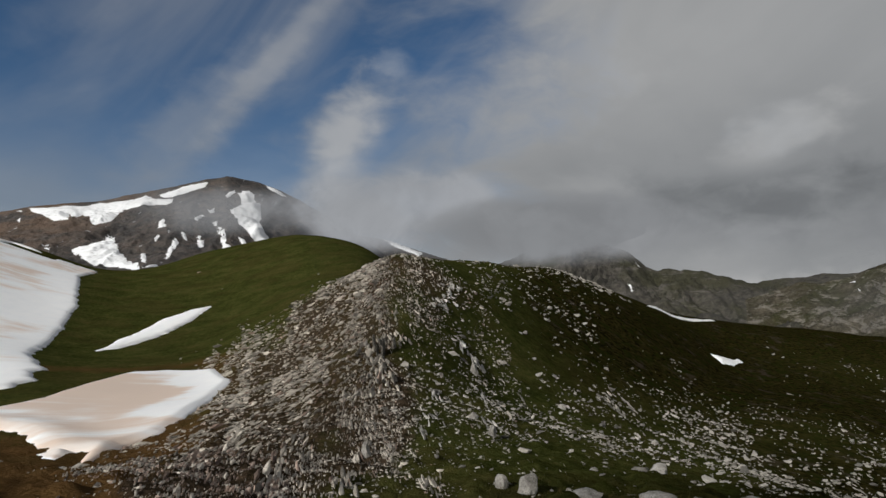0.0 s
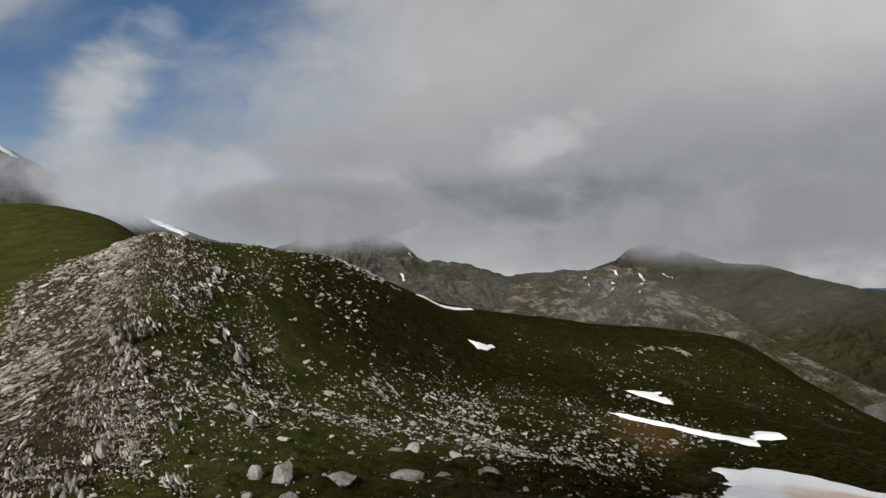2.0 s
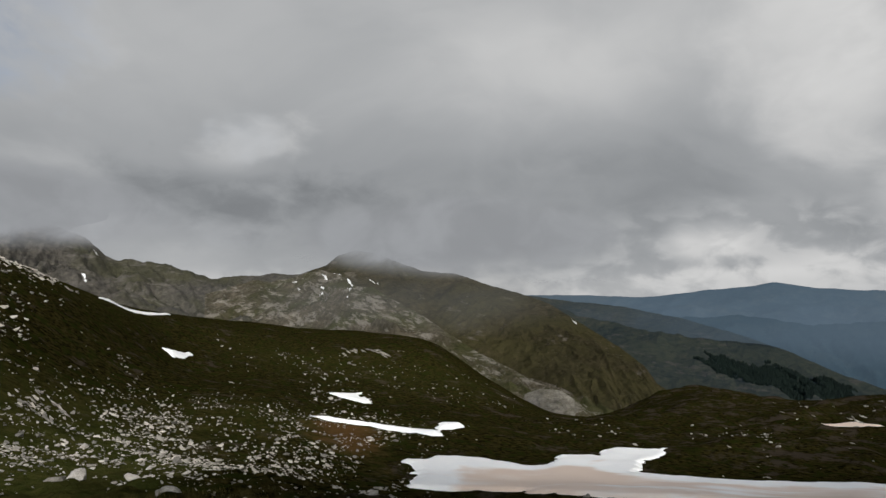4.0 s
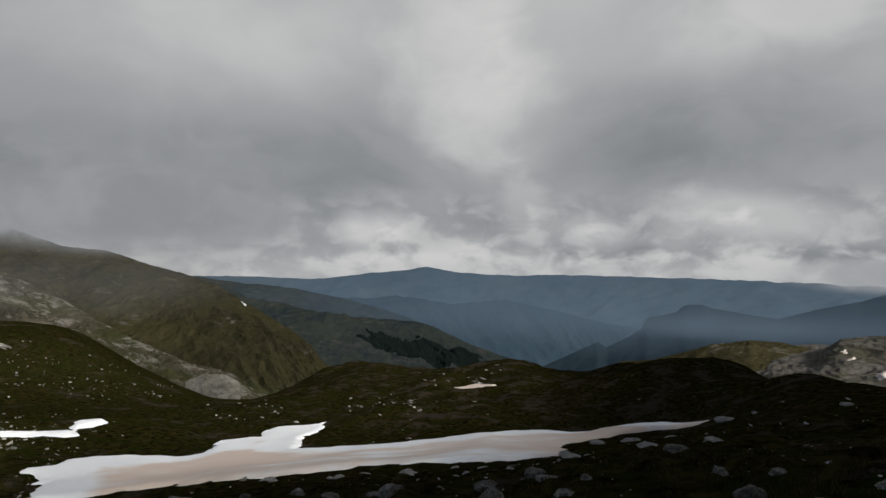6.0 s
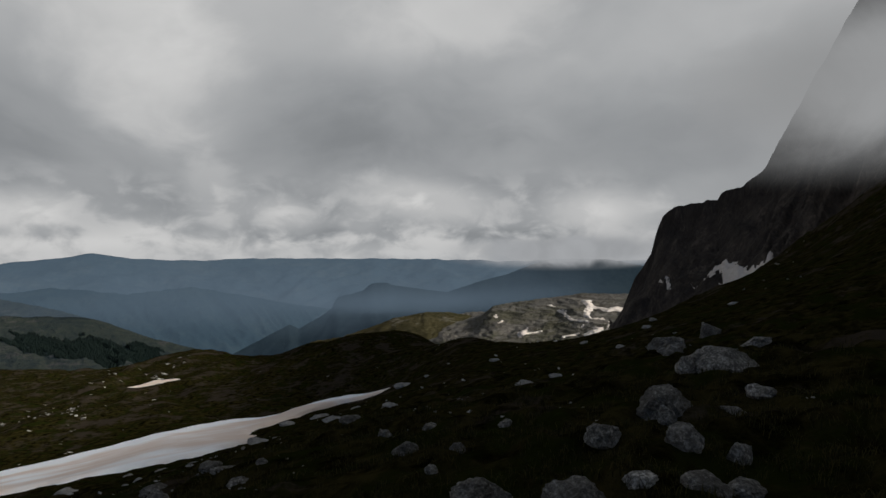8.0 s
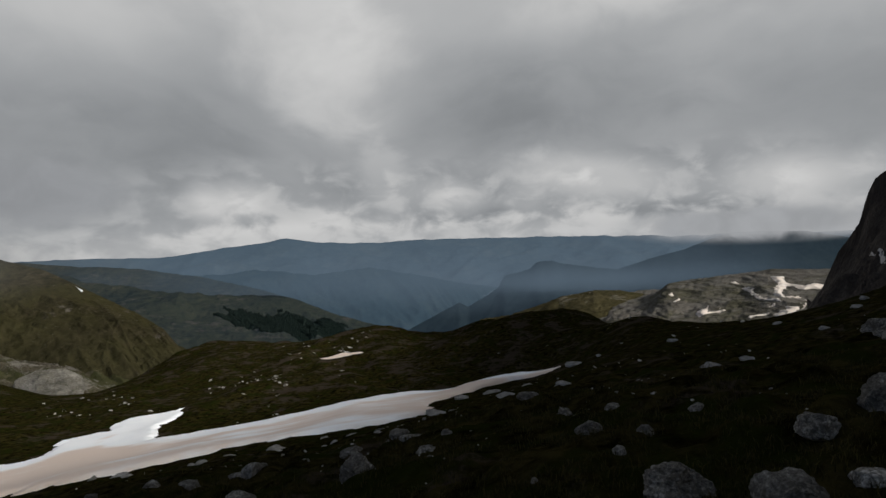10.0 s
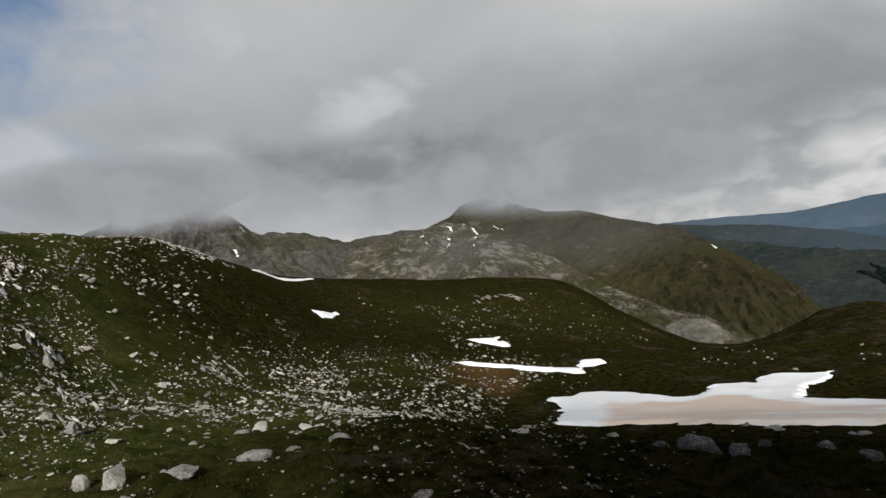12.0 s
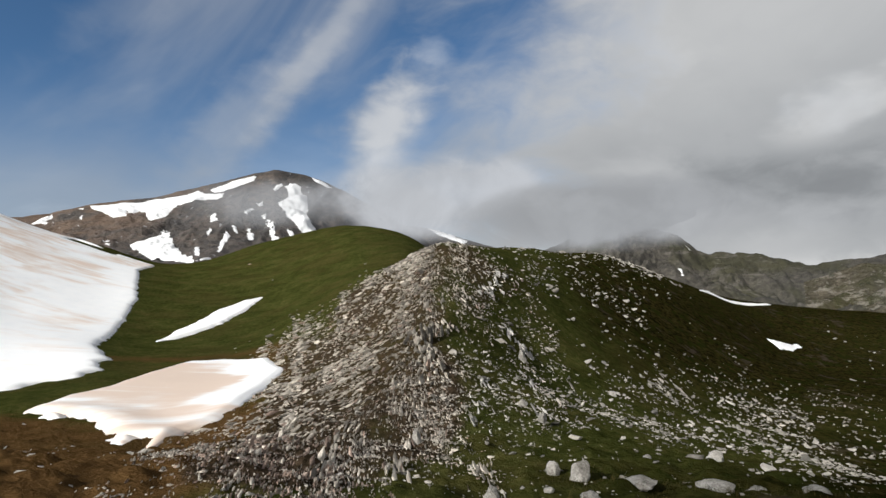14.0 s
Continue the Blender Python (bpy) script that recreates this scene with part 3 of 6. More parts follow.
def ledges(grass, low_grass, rock, amount, fine, dip=0.0):
    """Alpine pasture on rock: grass by patches and hollows, bare beds in broken lines along the slope, speckled with stones."""
    def extra(n, colour, at):
        meadow = n.ramp(n.noise(at, fine * 0.10, 6.0, 0.62, 0.6), 0.42, 0.60)
        colour = n.mix(n.math("MULTIPLY", meadow, 0.8), colour, n.mix(n.noise(at, fine * 2.0, 5.0, 0.7), (*grass, 1), (*low_grass, 1)))
        parts = n.put("ShaderNodeSeparateXYZ", {0: at})
        level = n.math("SUBTRACT", parts.outputs[2], n.math("MULTIPLY", parts.outputs[1], dip))
        dipping = n.put("ShaderNodeCombineXYZ", {0: n.math("MULTIPLY", parts.outputs[0], fine * 0.3), 1: n.math("MULTIPLY", parts.outputs[1], fine * 0.3), 2: n.math("MULTIPLY", level, fine * 1.6)}).outputs[0]
        lie = n.noise(dipping, 1.0, 6.0, 0.66, 1.2)
        where = n.noise(at, fine * 0.22, 5.0, 0.6)
        bed = n.ramp(n.math("ADD", n.math("MULTIPLY", lie, 0.7), n.math("MULTIPLY", where, 0.5)), 0.66 - 0.1 * amount, 0.74 - 0.1 * amount)
        stones = n.ramp(n.noise(at, fine * 5.0, 4.0, 0.75), 0.60, 0.68)
        stones = n.math("MULTIPLY", stones, n.ramp(where, 0.40, 0.58))
        bare = n.math("MAXIMUM", n.math("MULTIPLY", bed, 0.85), n.math("MULTIPLY", stones, 0.8))
        dark = n.ramp(n.noise(at, fine * 1.3, 6.0, 0.7), 0.36, 0.48, 0.45, 0.0)
        colour = n.mix(bare, colour, n.mix(n.noise(at, fine * 3.0, 5.0, 0.7), tuple(0.45 * c for c in rock) + (1,), tuple(1.25 * c for c in rock) + (1,)))
        return n.mix(dark, colour, tuple(0.35 * c for c in grass) + (1,))
    return extra


CRAG_ROCK = material("crag rock", [(0.020, 0.020, 0.019), (0.045, 0.042, 0.037), (0.078, 0.071, 0.060), (0.14, 0.13, 0.112)], 0.012, bump=1.0, bump_scale=0.10, second=0.55,
                     extra=ledges((0.028, 0.030, 0.014), (0.042, 0.040, 0.020), (0.12, 0.112, 0.10), 0.1, 0.055, 0.12))
DOME_TURF = material("dome turf", [(0.015, 0.014, 0.008), (0.027, 0.024, 0.013), (0.046, 0.039, 0.022), (0.072, 0.060, 0.038)], 0.007, bump=0.9, bump_scale=0.07, second=0.5, gloss=0.0,
                     extra=ledges((0.030, 0.0285, 0.012), (0.047, 0.042, 0.020), (0.11, 0.098, 0.08), -0.3, 0.05, 0.15))
SPUR_ROCK = material("spur rock", [(0.024, 0.025, 0.013), (0.050, 0.044, 0.029), (0.085, 0.073, 0.053), (0.15, 0.135, 0.112)], 0.012, bump=1.0, bump_scale=0.14, second=0.6, gloss=0.0,
                     extra=ledges((0.030, 0.036, 0.012), (0.052, 0.052, 0.020), (0.215, 0.198, 0.172), 0.50, 0.085, 0.22))
HUMP_TURF = material("hump turf", [(0.020, 0.020, 0.009), (0.040, 0.036, 0.018), (0.070, 0.060, 0.032), (0.10, 0.088, 0.055)], 0.05, bump=0.8, bump_scale=0.6, second=0.5, gloss=0.0,
                     extra=ledges((0.032, 0.029, 0.012), (0.052, 0.043, 0.020), (0.17, 0.155, 0.13), 0.0, 0.30))
# down to FAR_BLUE, glow is put in for haze; far colours are blued
WOOD_HILL = hazed(material("wooded hill with haze glow", [(0.008, 0.012, 0.010), (0.016, 0.019, 0.014), (0.028, 0.029, 0.018), (0.052, 0.049, 0.031)], 0.005, bump=0.9, bump_scale=0.03, second=0.5, gloss=0.0,
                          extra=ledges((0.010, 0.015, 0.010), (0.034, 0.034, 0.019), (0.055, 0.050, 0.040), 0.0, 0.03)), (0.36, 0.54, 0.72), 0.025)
BUTTE_WOOD = hazed(material("far forest blued for haze", [(0.005, 0.009, 0.012), (0.009, 0.014, 0.017), (0.014, 0.02, 0.022)], 0.004, bump=0.5, bump_scale=0.05, gloss=0.0), (0.32, 0.51, 0.70), 0.034)
MID_FOREST = hazed(material("forest blued for haze", [(0.005, 0.010, 0.014), (0.009, 0.016, 0.02), (0.018, 0.024, 0.024)], 0.004, bump=0.5, bump_scale=0.05, gloss=0.0), (0.34, 0.54, 0.74), 0.088)
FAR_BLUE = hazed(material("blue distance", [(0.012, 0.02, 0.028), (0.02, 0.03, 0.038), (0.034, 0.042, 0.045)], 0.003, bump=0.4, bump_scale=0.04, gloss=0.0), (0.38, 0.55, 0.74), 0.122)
KARST_ROCK = material("karst rock", [(0.042, 0.036, 0.029), (0.076, 0.067, 0.056), (0.115, 0.104, 0.089), (0.165, 0.150, 0.130)], 0.06, bump=0.9, bump_scale=0.7, streak=(0.7, 0.7, 2.2), second=0.6,
                      extra=ledges((0.030, 0.030, 0.012), (0.050, 0.046, 0.022), (0.125, 0.115, 0.10), 0.5, 0.40, -0.08))
CLIFF_ROCK = material("cliff rock", [(0.018, 0.014, 0.012), (0.035, 0.028, 0.023), (0.060, 0.047, 0.038), (0.15, 0.118, 0.096)], 0.20, bump=1.0, bump_scale=0.6, streak=(1.8, 1.8, 0.35), second=0.4)

PALE_SLAB = material("pale slab", [(0.030, 0.030, 0.020), (0.075, 0.070, 0.055), (0.15, 0.14, 0.122), (0.25, 0.238, 0.215)], 0.09, bump=1.0, bump_scale=0.35, streak=(0.6, 0.6, 2.5))


def dusted(n, colour, at):
    """Old snow, with brown dust lying in streaks."""
    inner = n.attribute("inner")
    lie = n.noise(n.vmath("MULTIPLY", at, (1.0, 1.0, 0.3)).outputs[0], 0.07, 5.0, 0.5, 0.6)
    lie = n.math("ADD", lie, n.math("MULTIPLY", n.attribute("lie"), 0.24))
    dust = n.ramp(n.math("ADD", lie, n.math("MULTIPLY", inner, 0.36)), 0.58, 0.92)
    return n.mix(n.math("MULTIPLY", dust, 0.85), colour, (0.70, 0.54, 0.43, 1))


SNOW = material("old snow", [(0.84, 0.86, 0.89), (0.90, 0.91, 0.925), (0.93, 0.93, 0.935)], 0.6, rough=0.7, bump=0.08, bump_scale=2.5, extra=dusted)
DUSTY_SNOW = material("dusty snow", [(0.50, 0.42, 0.35), (0.62, 0.545, 0.48), (0.70, 0.64, 0.59)], 0.25, rough=0.75, bump=0.2, bump_scale=1.2)
MOUNTAIN_SNOW = material("mountain snow", [(0.74, 0.76, 0.79), (0.83, 0.84, 0.86)], 0.05, rough=0.7, bump=0.2, bump_scale=0.2)


# ---------------------------------------------------------------- the ground, one sheet to the horizon
def mesh_from(name, verts, faces, mat, smooth_shade=True):
    me = bpy.data.meshes.new(name)
    me.from_pydata(verts, [], faces)
    me.update()
    me.materials.append(mat)
    if smooth_shade:
        me.polygons.foreach_set("use_smooth", np.ones(len(me.polygons), dtype=bool))
    return me


def grid_faces(rows, cols, closed=False):
    i, j = np.meshgrid(np.arange(rows - 1), np.arange(cols if closed else cols - 1), indexing="ij")
    k = (j + 1) % cols
    return np.stack([i * cols + j, (i + 1) * cols + j, (i + 1) * cols + k, i * cols + k], -1).reshape(-1, 4)


# finer where the land shows its detail, coarser behind the stand
bearings = np.concatenate([np.arange(-142, 56, 0.34), np.arange(56, 218, 2.0)])
radii = np.exp(np.concatenate([np.arange(math.log(0.4), math.log(260), 0.0155), np.arange(math.log(260), math.log(4950), 0.05)]))
RR, BB = np.meshgrid(radii, np.radians(bearings), indexing="ij")
GX, GY = -RR * np.sin(BB), RR * np.cos(BB)
GZ = ground(GX, GY)
faces = grid_faces(*GX.shape, closed=True)[:, ::-1]
centre = len(GX.ravel())
verts = np.c_[GX.ravel(), GY.ravel(), GZ.ravel()].tolist() + [(0, 0, float(GZ[0].mean()))]
ring = GX.shape[1]
faces = faces.tolist() + [(centre, (j + 1) % ring, j) for j in range(ring)]
me = mesh_from("ground", verts, faces, TURF)

RIDGE_LINE = [(-3.4, 9), (-4, 18), (-3.6, 30), (-4.2, 40), (-4, 50)]
RIDGE_BEDS = [(-7, 58), (-12, 84), (-14, 80), (-15.5, 72), (-14.8, 56.3), (-14.2, 46.9), (-12.6, 36.4), (-9.6, 24), (-8.2, 17.5), (-5.0, 8.2), (-2.0, 8.6), (-0.7, 14.0),
              (-1.3, 17.5), (-0.2, 22), (-0.9, 27), (0.3, 31), (1.4, 37.8), (0.6, 43.0), (-2.5, 50)]
WASH_LINE = [(1, 20), (9, 30), (17, 40), (26, 44), (33, 41)]
BROW_LINE = [(11, 68), (22, 77), (31, 86)]
KNOLL_LINE = [(50, 77), (58, 69), (64, 59)]


def signed_distance(x, y, outline):
    """How far a plan point lies inside (positive) or outside a closed outline."""
    best, inside = np.full(x.shape, 1e9), np.zeros(x.shape, bool)
    for (x0, y0), (x1, y1) in zip(outline, outline[1:] + outline[:1]):
        dx, dy = x1 - x0, y1 - y0
        t = np.clip(((x - x0) * dx + (y - y0) * dy) / (dx * dx + dy * dy + 1e-12), 0, 1)
        best = np.minimum(best, np.hypot(x - x0 - t * dx, y - y0 - t * dy))
        cross = (y0 > y) != (y1 > y)
        inside ^= cross & (x < x0 + (y - y0) * dx / (dy if dy else 1e-12))
    return np.where(inside, best, -best)


def beds(x, y):
    """Where the beds of rock break through the turf along the ridge; 1 within, thinning out over its rim."""
    r = np.hypot(x, y)
    d = signed_distance(x, y, RIDGE_BEDS) / (0.5 + 0.055 * r) + 1.7 * fbm(x / (0.6 + 0.07 * r), y / (0.6 + 0.07 * r), 4, 49, 0.6)
    return smooth(-1.0, 1.3, d)


def stoniness(x, y):
    return np.clip(1.25 * beds(x, y) + 0.45 * near_line(x, y, WASH_LINE, 10.0) + 0.25 * near_line(x, y, BROW_LINE, 7.0) + 0.28 * near_line(x, y, KNOLL_LINE, 16.0), 0, 1.3)


def soil_amount(x, y):
    r = np.hypot(x, y)
    brown = near_line(x, y, [(-40, 27), (-26, 21.5), (-17, 18), (-12, 15), (-9, 9)], 10.0) + 0.6 * near_line(x, y, [(-8.5, 9.5), (-11, 14), (-9.5, 17), (-9, 24), (-12, 36), (-19, 51), (-30, 47)], 6.0)
    return np.clip(0.36 * near_line(x, y, [(14, 40), (26, 38), (33, 40), (45, 36), (60, 33)], 9.0) + 0.95 * brown + 0.4 * near_line(x, y, [(25, 25), (27, 31), (34, 45)], 5.0) * smooth(14, 20, r), 0, 1)


# strongest on the right and the ridge's far flank, where its colour stands for shade
def shade_heath_amount(x, y):
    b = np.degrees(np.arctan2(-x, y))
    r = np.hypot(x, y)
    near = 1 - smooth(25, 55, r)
    shaded = (1 - smooth(-32 - 6 * near, -12 - 10 * near, b)) + smooth(60, 100, b)
    return np.clip(shaded + 0.75 * (1 - smooth(-12, 2, b)) * (1 - smooth(80, 120, r)) * (1 - 0.65 * near) + 0.3 * (1 - smooth(10, 22, r)) * (1 - smooth(-5, 12, b)), 0, 1)


for key, values in (("stony", stoniness(GX, GY) * 0.62), ("soil", soil_amount(GX, GY)), ("heath", shade_heath_amount(GX, GY)), ("lowland", smooth(250, 500, RR)),
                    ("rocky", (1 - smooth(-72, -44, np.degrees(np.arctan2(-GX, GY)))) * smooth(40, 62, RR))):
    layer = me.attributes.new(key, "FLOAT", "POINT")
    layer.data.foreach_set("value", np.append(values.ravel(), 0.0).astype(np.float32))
tagged(new("ground", me), "green alpine turf with brown earth, hummocks and tussocks", "ground", kind="structure")


# ---------------------------------------------------------------- mountains
def along(line, t):
    """Points at the fractions t of a line, by bearing from the stand."""
    p = np.array(line, float)
    a = np.unwrap(np.arctan2(p[:, 0], p[:, 1]))
    s = (a - a[0]) / (a[-1] - a[0])
    return np.stack([np.interp(t, s, p[:, k]) for k in range(3)], -1)


class Range:
    """A mountain between its crest and its foot; u runs along it, v from the crest (0) down to the foot (1)."""

    def __init__(self, crest, foot, seed, jag, relief, gully, steep=0.85, back=0.5, gullies=40.0, warp=0.15, ledge=0.0, slant=0.0):
        self.crest, self.foot, self.seed, self.jag, self.relief, self.gully = crest, foot, seed, jag, relief, gully
        self.steep, self.back, self.gullies, self.warp, self.ledge, self.slant = steep, back, gullies, warp, ledge, slant

    def at(self, u, v):
        u, v = np.asarray(u, float), np.asarray(v, float)
        w = np.clip(v, 0, 1)
        # the shapes of the crest run down the slope at a slant
        c, f = along(self.crest, u), along(self.foot, u)
        c[..., 2] = along(self.crest, u + self.slant * w + 0.4 * abs(self.slant) * w * fbm(u * 30, v * 6, 3, self.seed + 51))[..., 2]
        b = np.clip(-v, 0, None)
        p = c + (f - c) * w[..., None]
        p[..., 2] = c[..., 2] + (f[..., 2] - c[..., 2]) * w ** self.steep
        away = c - f
        away[..., 2] = 0
        span = np.linalg.norm(away, axis=-1)
        away = away / span[..., None]
        p = p + away * (b * span * self.back)[..., None]
        p[..., 2] -= b ** 1.2 * (c[..., 2] - f[..., 2])
        size = span
        mid = np.sin(np.pi * np.clip(w, 0, 1)) ** 0.7 + b
        k = self.gullies
        px, py = p[..., 0] / size, p[..., 1] / size
        lean = self.warp * (fbm(px * 4, py * 4, 3, self.seed + 31) + 0.4 * v)
        runs = ridged(u * k + lean * 6, v * 1.1 + lean * 2, 4, self.seed) - 0.55
        lumps = ridged(px * 3.4 + lean, py * 3.4 - lean, 5, self.seed + 9) - 0.55
        spurs = (0.2 * runs + 1.1 * lumps) * self.gully * size * mid
        rough = fbm(p[..., 0] / size * 9, p[..., 1] / size * 9, 6, self.seed + 7, 0.55) * self.relief * size * (0.25 + mid)
        p[..., 2] += spurs + rough + fbm(u * 90, v * 40, 4, self.seed + 3, 0.6) * self.jag * size * (1 - 0.5 * w)
        if self.ledge:
            # beds of rock standing out as ledges
            bed = p[..., 2] / self.ledge + 6 * u + 0.5 * fbm(px * 6, py * 6, 3, self.seed + 17)
            whole = np.floor(bed)
            p[..., 2] += 0.55 * self.ledge * (whole + smooth(0.5, 1.0, bed - whole) - bed) * np.minimum(1, w * 20)
        return p

    def mesh(self, name, nu, nv, mat, label):
        u, v = np.linspace(0, 1, nu), np.concatenate([np.linspace(-1, -0.08, max(4, nv // 8)), np.linspace(0, 1, nv)])
        vv, uu = np.meshgrid(v, u, indexing="ij")
        p = self.at(uu, vv)
        me = mesh_from(name, p.reshape(-1, 3).tolist(), grid_faces(len(v), nu)[:, ::-1].tolist(), mat)
        return tagged(new(name, me), label, "mountain")


SUMMIT = Range(SUMMIT_CREST, SUMMIT_FOOT, 101, 0.0025, 0.02, 0.05, gullies=15, warp=0.4)
BACKPEAK = Range(BACKPEAK_CREST, BACKPEAK_FOOT, 111, 0.002, 0.02, 0.03, gullies=8)
CRAGS = Range(CRAGS_CREST, CRAGS_FOOT, 121, 0.006, 0.04, 0.10, gullies=18, warp=0.4)
DOME = Range(DOME_CREST, DOME_FOOT, 131, 0.0015, 0.014, 0.05, gullies=9, warp=0.5, slant=-0.10)
SPUR = Range(SPUR_CREST, SPUR_FOOT, 141, 0.002, 0.028, 0.065, gullies=8, warp=0.4, slant=-0.08)
WOODHILL = Range(WOODHILL_CREST, WOODHILL_FOOT, 151, 0.0012, 0.018, 0.035, gullies=7, warp=0.4)
MIDRANGE = Range(MIDRANGE_CREST, MIDRANGE_FOOT, 161, 0.004, 0.02, 0.06, gullies=7, warp=0.4)
BUTTES = Range(BUTTES_CREST, BUTTES_FOOT, 171, 0.001, 0.008, 0.02, steep=0.55, gullies=8, warp=0.4)
FARRANGE = Range(FARRANGE_CREST, FARRANGE_FOOT, 181, 0.005, 0.02, 0.07, gullies=12, warp=0.4)
KARST = Range(KARST_CREST, KARST_FOOT, 191, 0.002, 0.014, 0.02, gullies=6, steep=0.8, warp=0.4, ledge=0.8, slant=0.06)
HUMP = Range(HUMP_CREST, HUMP_FOOT, 195, 0.002, 0.015, 0.02, gullies=4)
CLIFF = Range(CLIFF_CREST, CLIFF_FOOT, 201, 0.012, 0.05, 0.13, gullies=90, steep=0.42, back=0.6)
SLABS = Range(SLABS_CREST, SLABS_FOOT, 211, 0.01, 0.05, 0.06, gullies=5, steep=0.6, ledge=3.0)
SUMMIT.body = SUMMIT.mesh("summit_mountain", 520, 130, SUMMIT_ROCK, "dark rocky summit streaked with snow fields")
BACKPEAK.body = BACKPEAK.mesh("back_mountain", 120, 40, SUMMIT_ROCK, "distant dark slope half lost in cloud")
CRAGS.body = CRAGS.mesh("crag_mountain", 460, 90, CRAG_ROCK, "jagged grey limestone crest under cloud")
DOME.body = DOME.mesh("dome_mountain", 460, 130, DOME_TURF, "broad olive green mountain with grassy gullies")
SPUR.body = SPUR.mesh("spur_mountain", 420, 120, SPUR_ROCK, "pale stony spur falling to the valley")
for rng, name, mat, label in ((WOODHILL, "backdrop_wooded_hill", WOOD_HILL, "dark wooded foothill in the valley, with glow for haze"),
                              (MIDRANGE, "backdrop_blue_ridge", MID_FOREST, "forested ridge across the valley, blued and glowing for haze"),
                              (BUTTES, "backdrop_butte_ridge", BUTTE_WOOD, "dark ridge with a blunt butte, blued and glowing for haze"),
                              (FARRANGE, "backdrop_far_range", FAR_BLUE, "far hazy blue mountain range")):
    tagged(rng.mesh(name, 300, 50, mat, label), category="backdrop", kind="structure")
HUMP.mesh("green_hump", 120, 40, HUMP_TURF, "rounded olive turf hump beside the limestone")
KARST.body = KARST.mesh("limestone_outcrop", 360, 100, KARST_ROCK, "banded grey limestone hump with snow runnels")
SLABS.mesh("rock_slabs", 90, 40, PALE_SLAB, "pale bare limestone slabs at the foot of the spur")
CLIFF.body = CLIFF.mesh("rock_cliff", 620, 110, CLIFF_ROCK, "dark brown rock wall, raised out of view to shade the foreground")


# ---------------------------------------------------------------- snow
def keep_cells(mask):
    """Faces of a grid whose corners are not all outside."""
    f = grid_faces(*mask.shape)
    return f[mask.ravel()[f].any(1)]


def compact(points, faces):
    used, inv = np.unique(faces, return_inverse=True)
    return points[used].tolist(), inv.reshape(faces.shape).tolist()


SNOW_OUTLINES = []


def snow_patch(outline, thick, fray, label, cells=190, seed=1, dusty=1.0, clean=None, holes=(), steep_rim=None):
    """A patch of old snow on the ground, with a thick rounded rim and a frayed edge."""
    SNOW_OUTLINES.append(outline)
    o = np.array(outline)
    lo, hi = o.min(0) - 1.5, o.max(0) + 1.5
    step = max(hi - lo) / cells
    x, y = np.meshgrid(np.arange(lo[0], hi[0], step), np.arange(lo[1], hi[1], step), indexing="ij")
    # the edge melts out in tongues along the lie of the streaks
    lx, ly = (0.5 * x - 0.866 * y, 0.866 * x + 0.5 * y) if o[:, 0].mean() > 0 else (x, y)
    d = signed_distance(x, y, outline) + fray * fbm(lx / (fray * 6), ly / (fray * 2.4), 5, seed, 0.62) + 0.4 * min(fray, 0.6) * fbm(lx / 1.4, ly / 0.5, 3, seed + 8)
    for hole in holes:
        d = np.minimum(d, -signed_distance(x, y, hole) + 0.4 * fbm(x / 1.5, y / 1.5, 3, seed + 4))
    if steep_rim:
        thick = thick + 0.16 * near_line(x, y, steep_rim, 2.6)
    rim = np.where(d > 0, thick * np.sqrt(np.clip(d / (thick * 6), 0, 1)), np.maximum(d * 1.2, -0.5))
    z = ground(x, y, False) + 0.14 * smooth(0, 0.6, d) + rim + 0.012 * fbm(x / 5, y / 5, 2, seed + 5) * (d > 0)
    pts, fs = compact(np.c_[x.ravel(), y.ravel(), z.ravel()], keep_cells(d > -2 * step))
    me = mesh_from("snow_patch", pts, fs, SNOW)
    xy = np.array(pts)
    layer = me.attributes.new("inner", "FLOAT", "POINT")
    wide = max(hi - lo)
    inner = smooth(0, 1, signed_distance(xy[:, 0], xy[:, 1], outline) / (0.04 * wide) + 0.1 + 1.3 * fbm(xy[:, 0] / (0.13 * wide), xy[:, 1] / (0.13 * wide), 5, seed + 2, 0.55))
    if clean:
        # dust lies right up to the rim, but for the side named
        inner = smooth(0, 1, 1.0 + 0.7 * fbm(xy[:, 0] / 4, xy[:, 1] / 4, 4, seed + 2, 0.55) - 1.5 * near_line(xy[:, 0], xy[:, 1], clean, 4.5))
    layer.data.foreach_set("value", (dusty * inner).astype(np.float32))
    sx, sy = (0.5 * xy[:, 0] - 0.866 * xy[:, 1], 0.866 * xy[:, 0] + 0.5 * xy[:, 1]) if xy[:, 0].mean() > 0 else (xy[:, 0], xy[:, 1])
    layer = me.attributes.new("lie", "FLOAT", "POINT")
    layer.data.foreach_set("value", fbm(sx / 6.0 + 0.6 * fbm(sx / 5, sy / 5, 2, seed + 3), sy / 1.5 + 0.9 * fbm(sx / 6, sy / 6, 3, seed + 9), 5, seed + 6, 0.6).astype(np.float32))
    return tagged(new("snow_patch", me), label, "snow", group="snow patches on the turf")


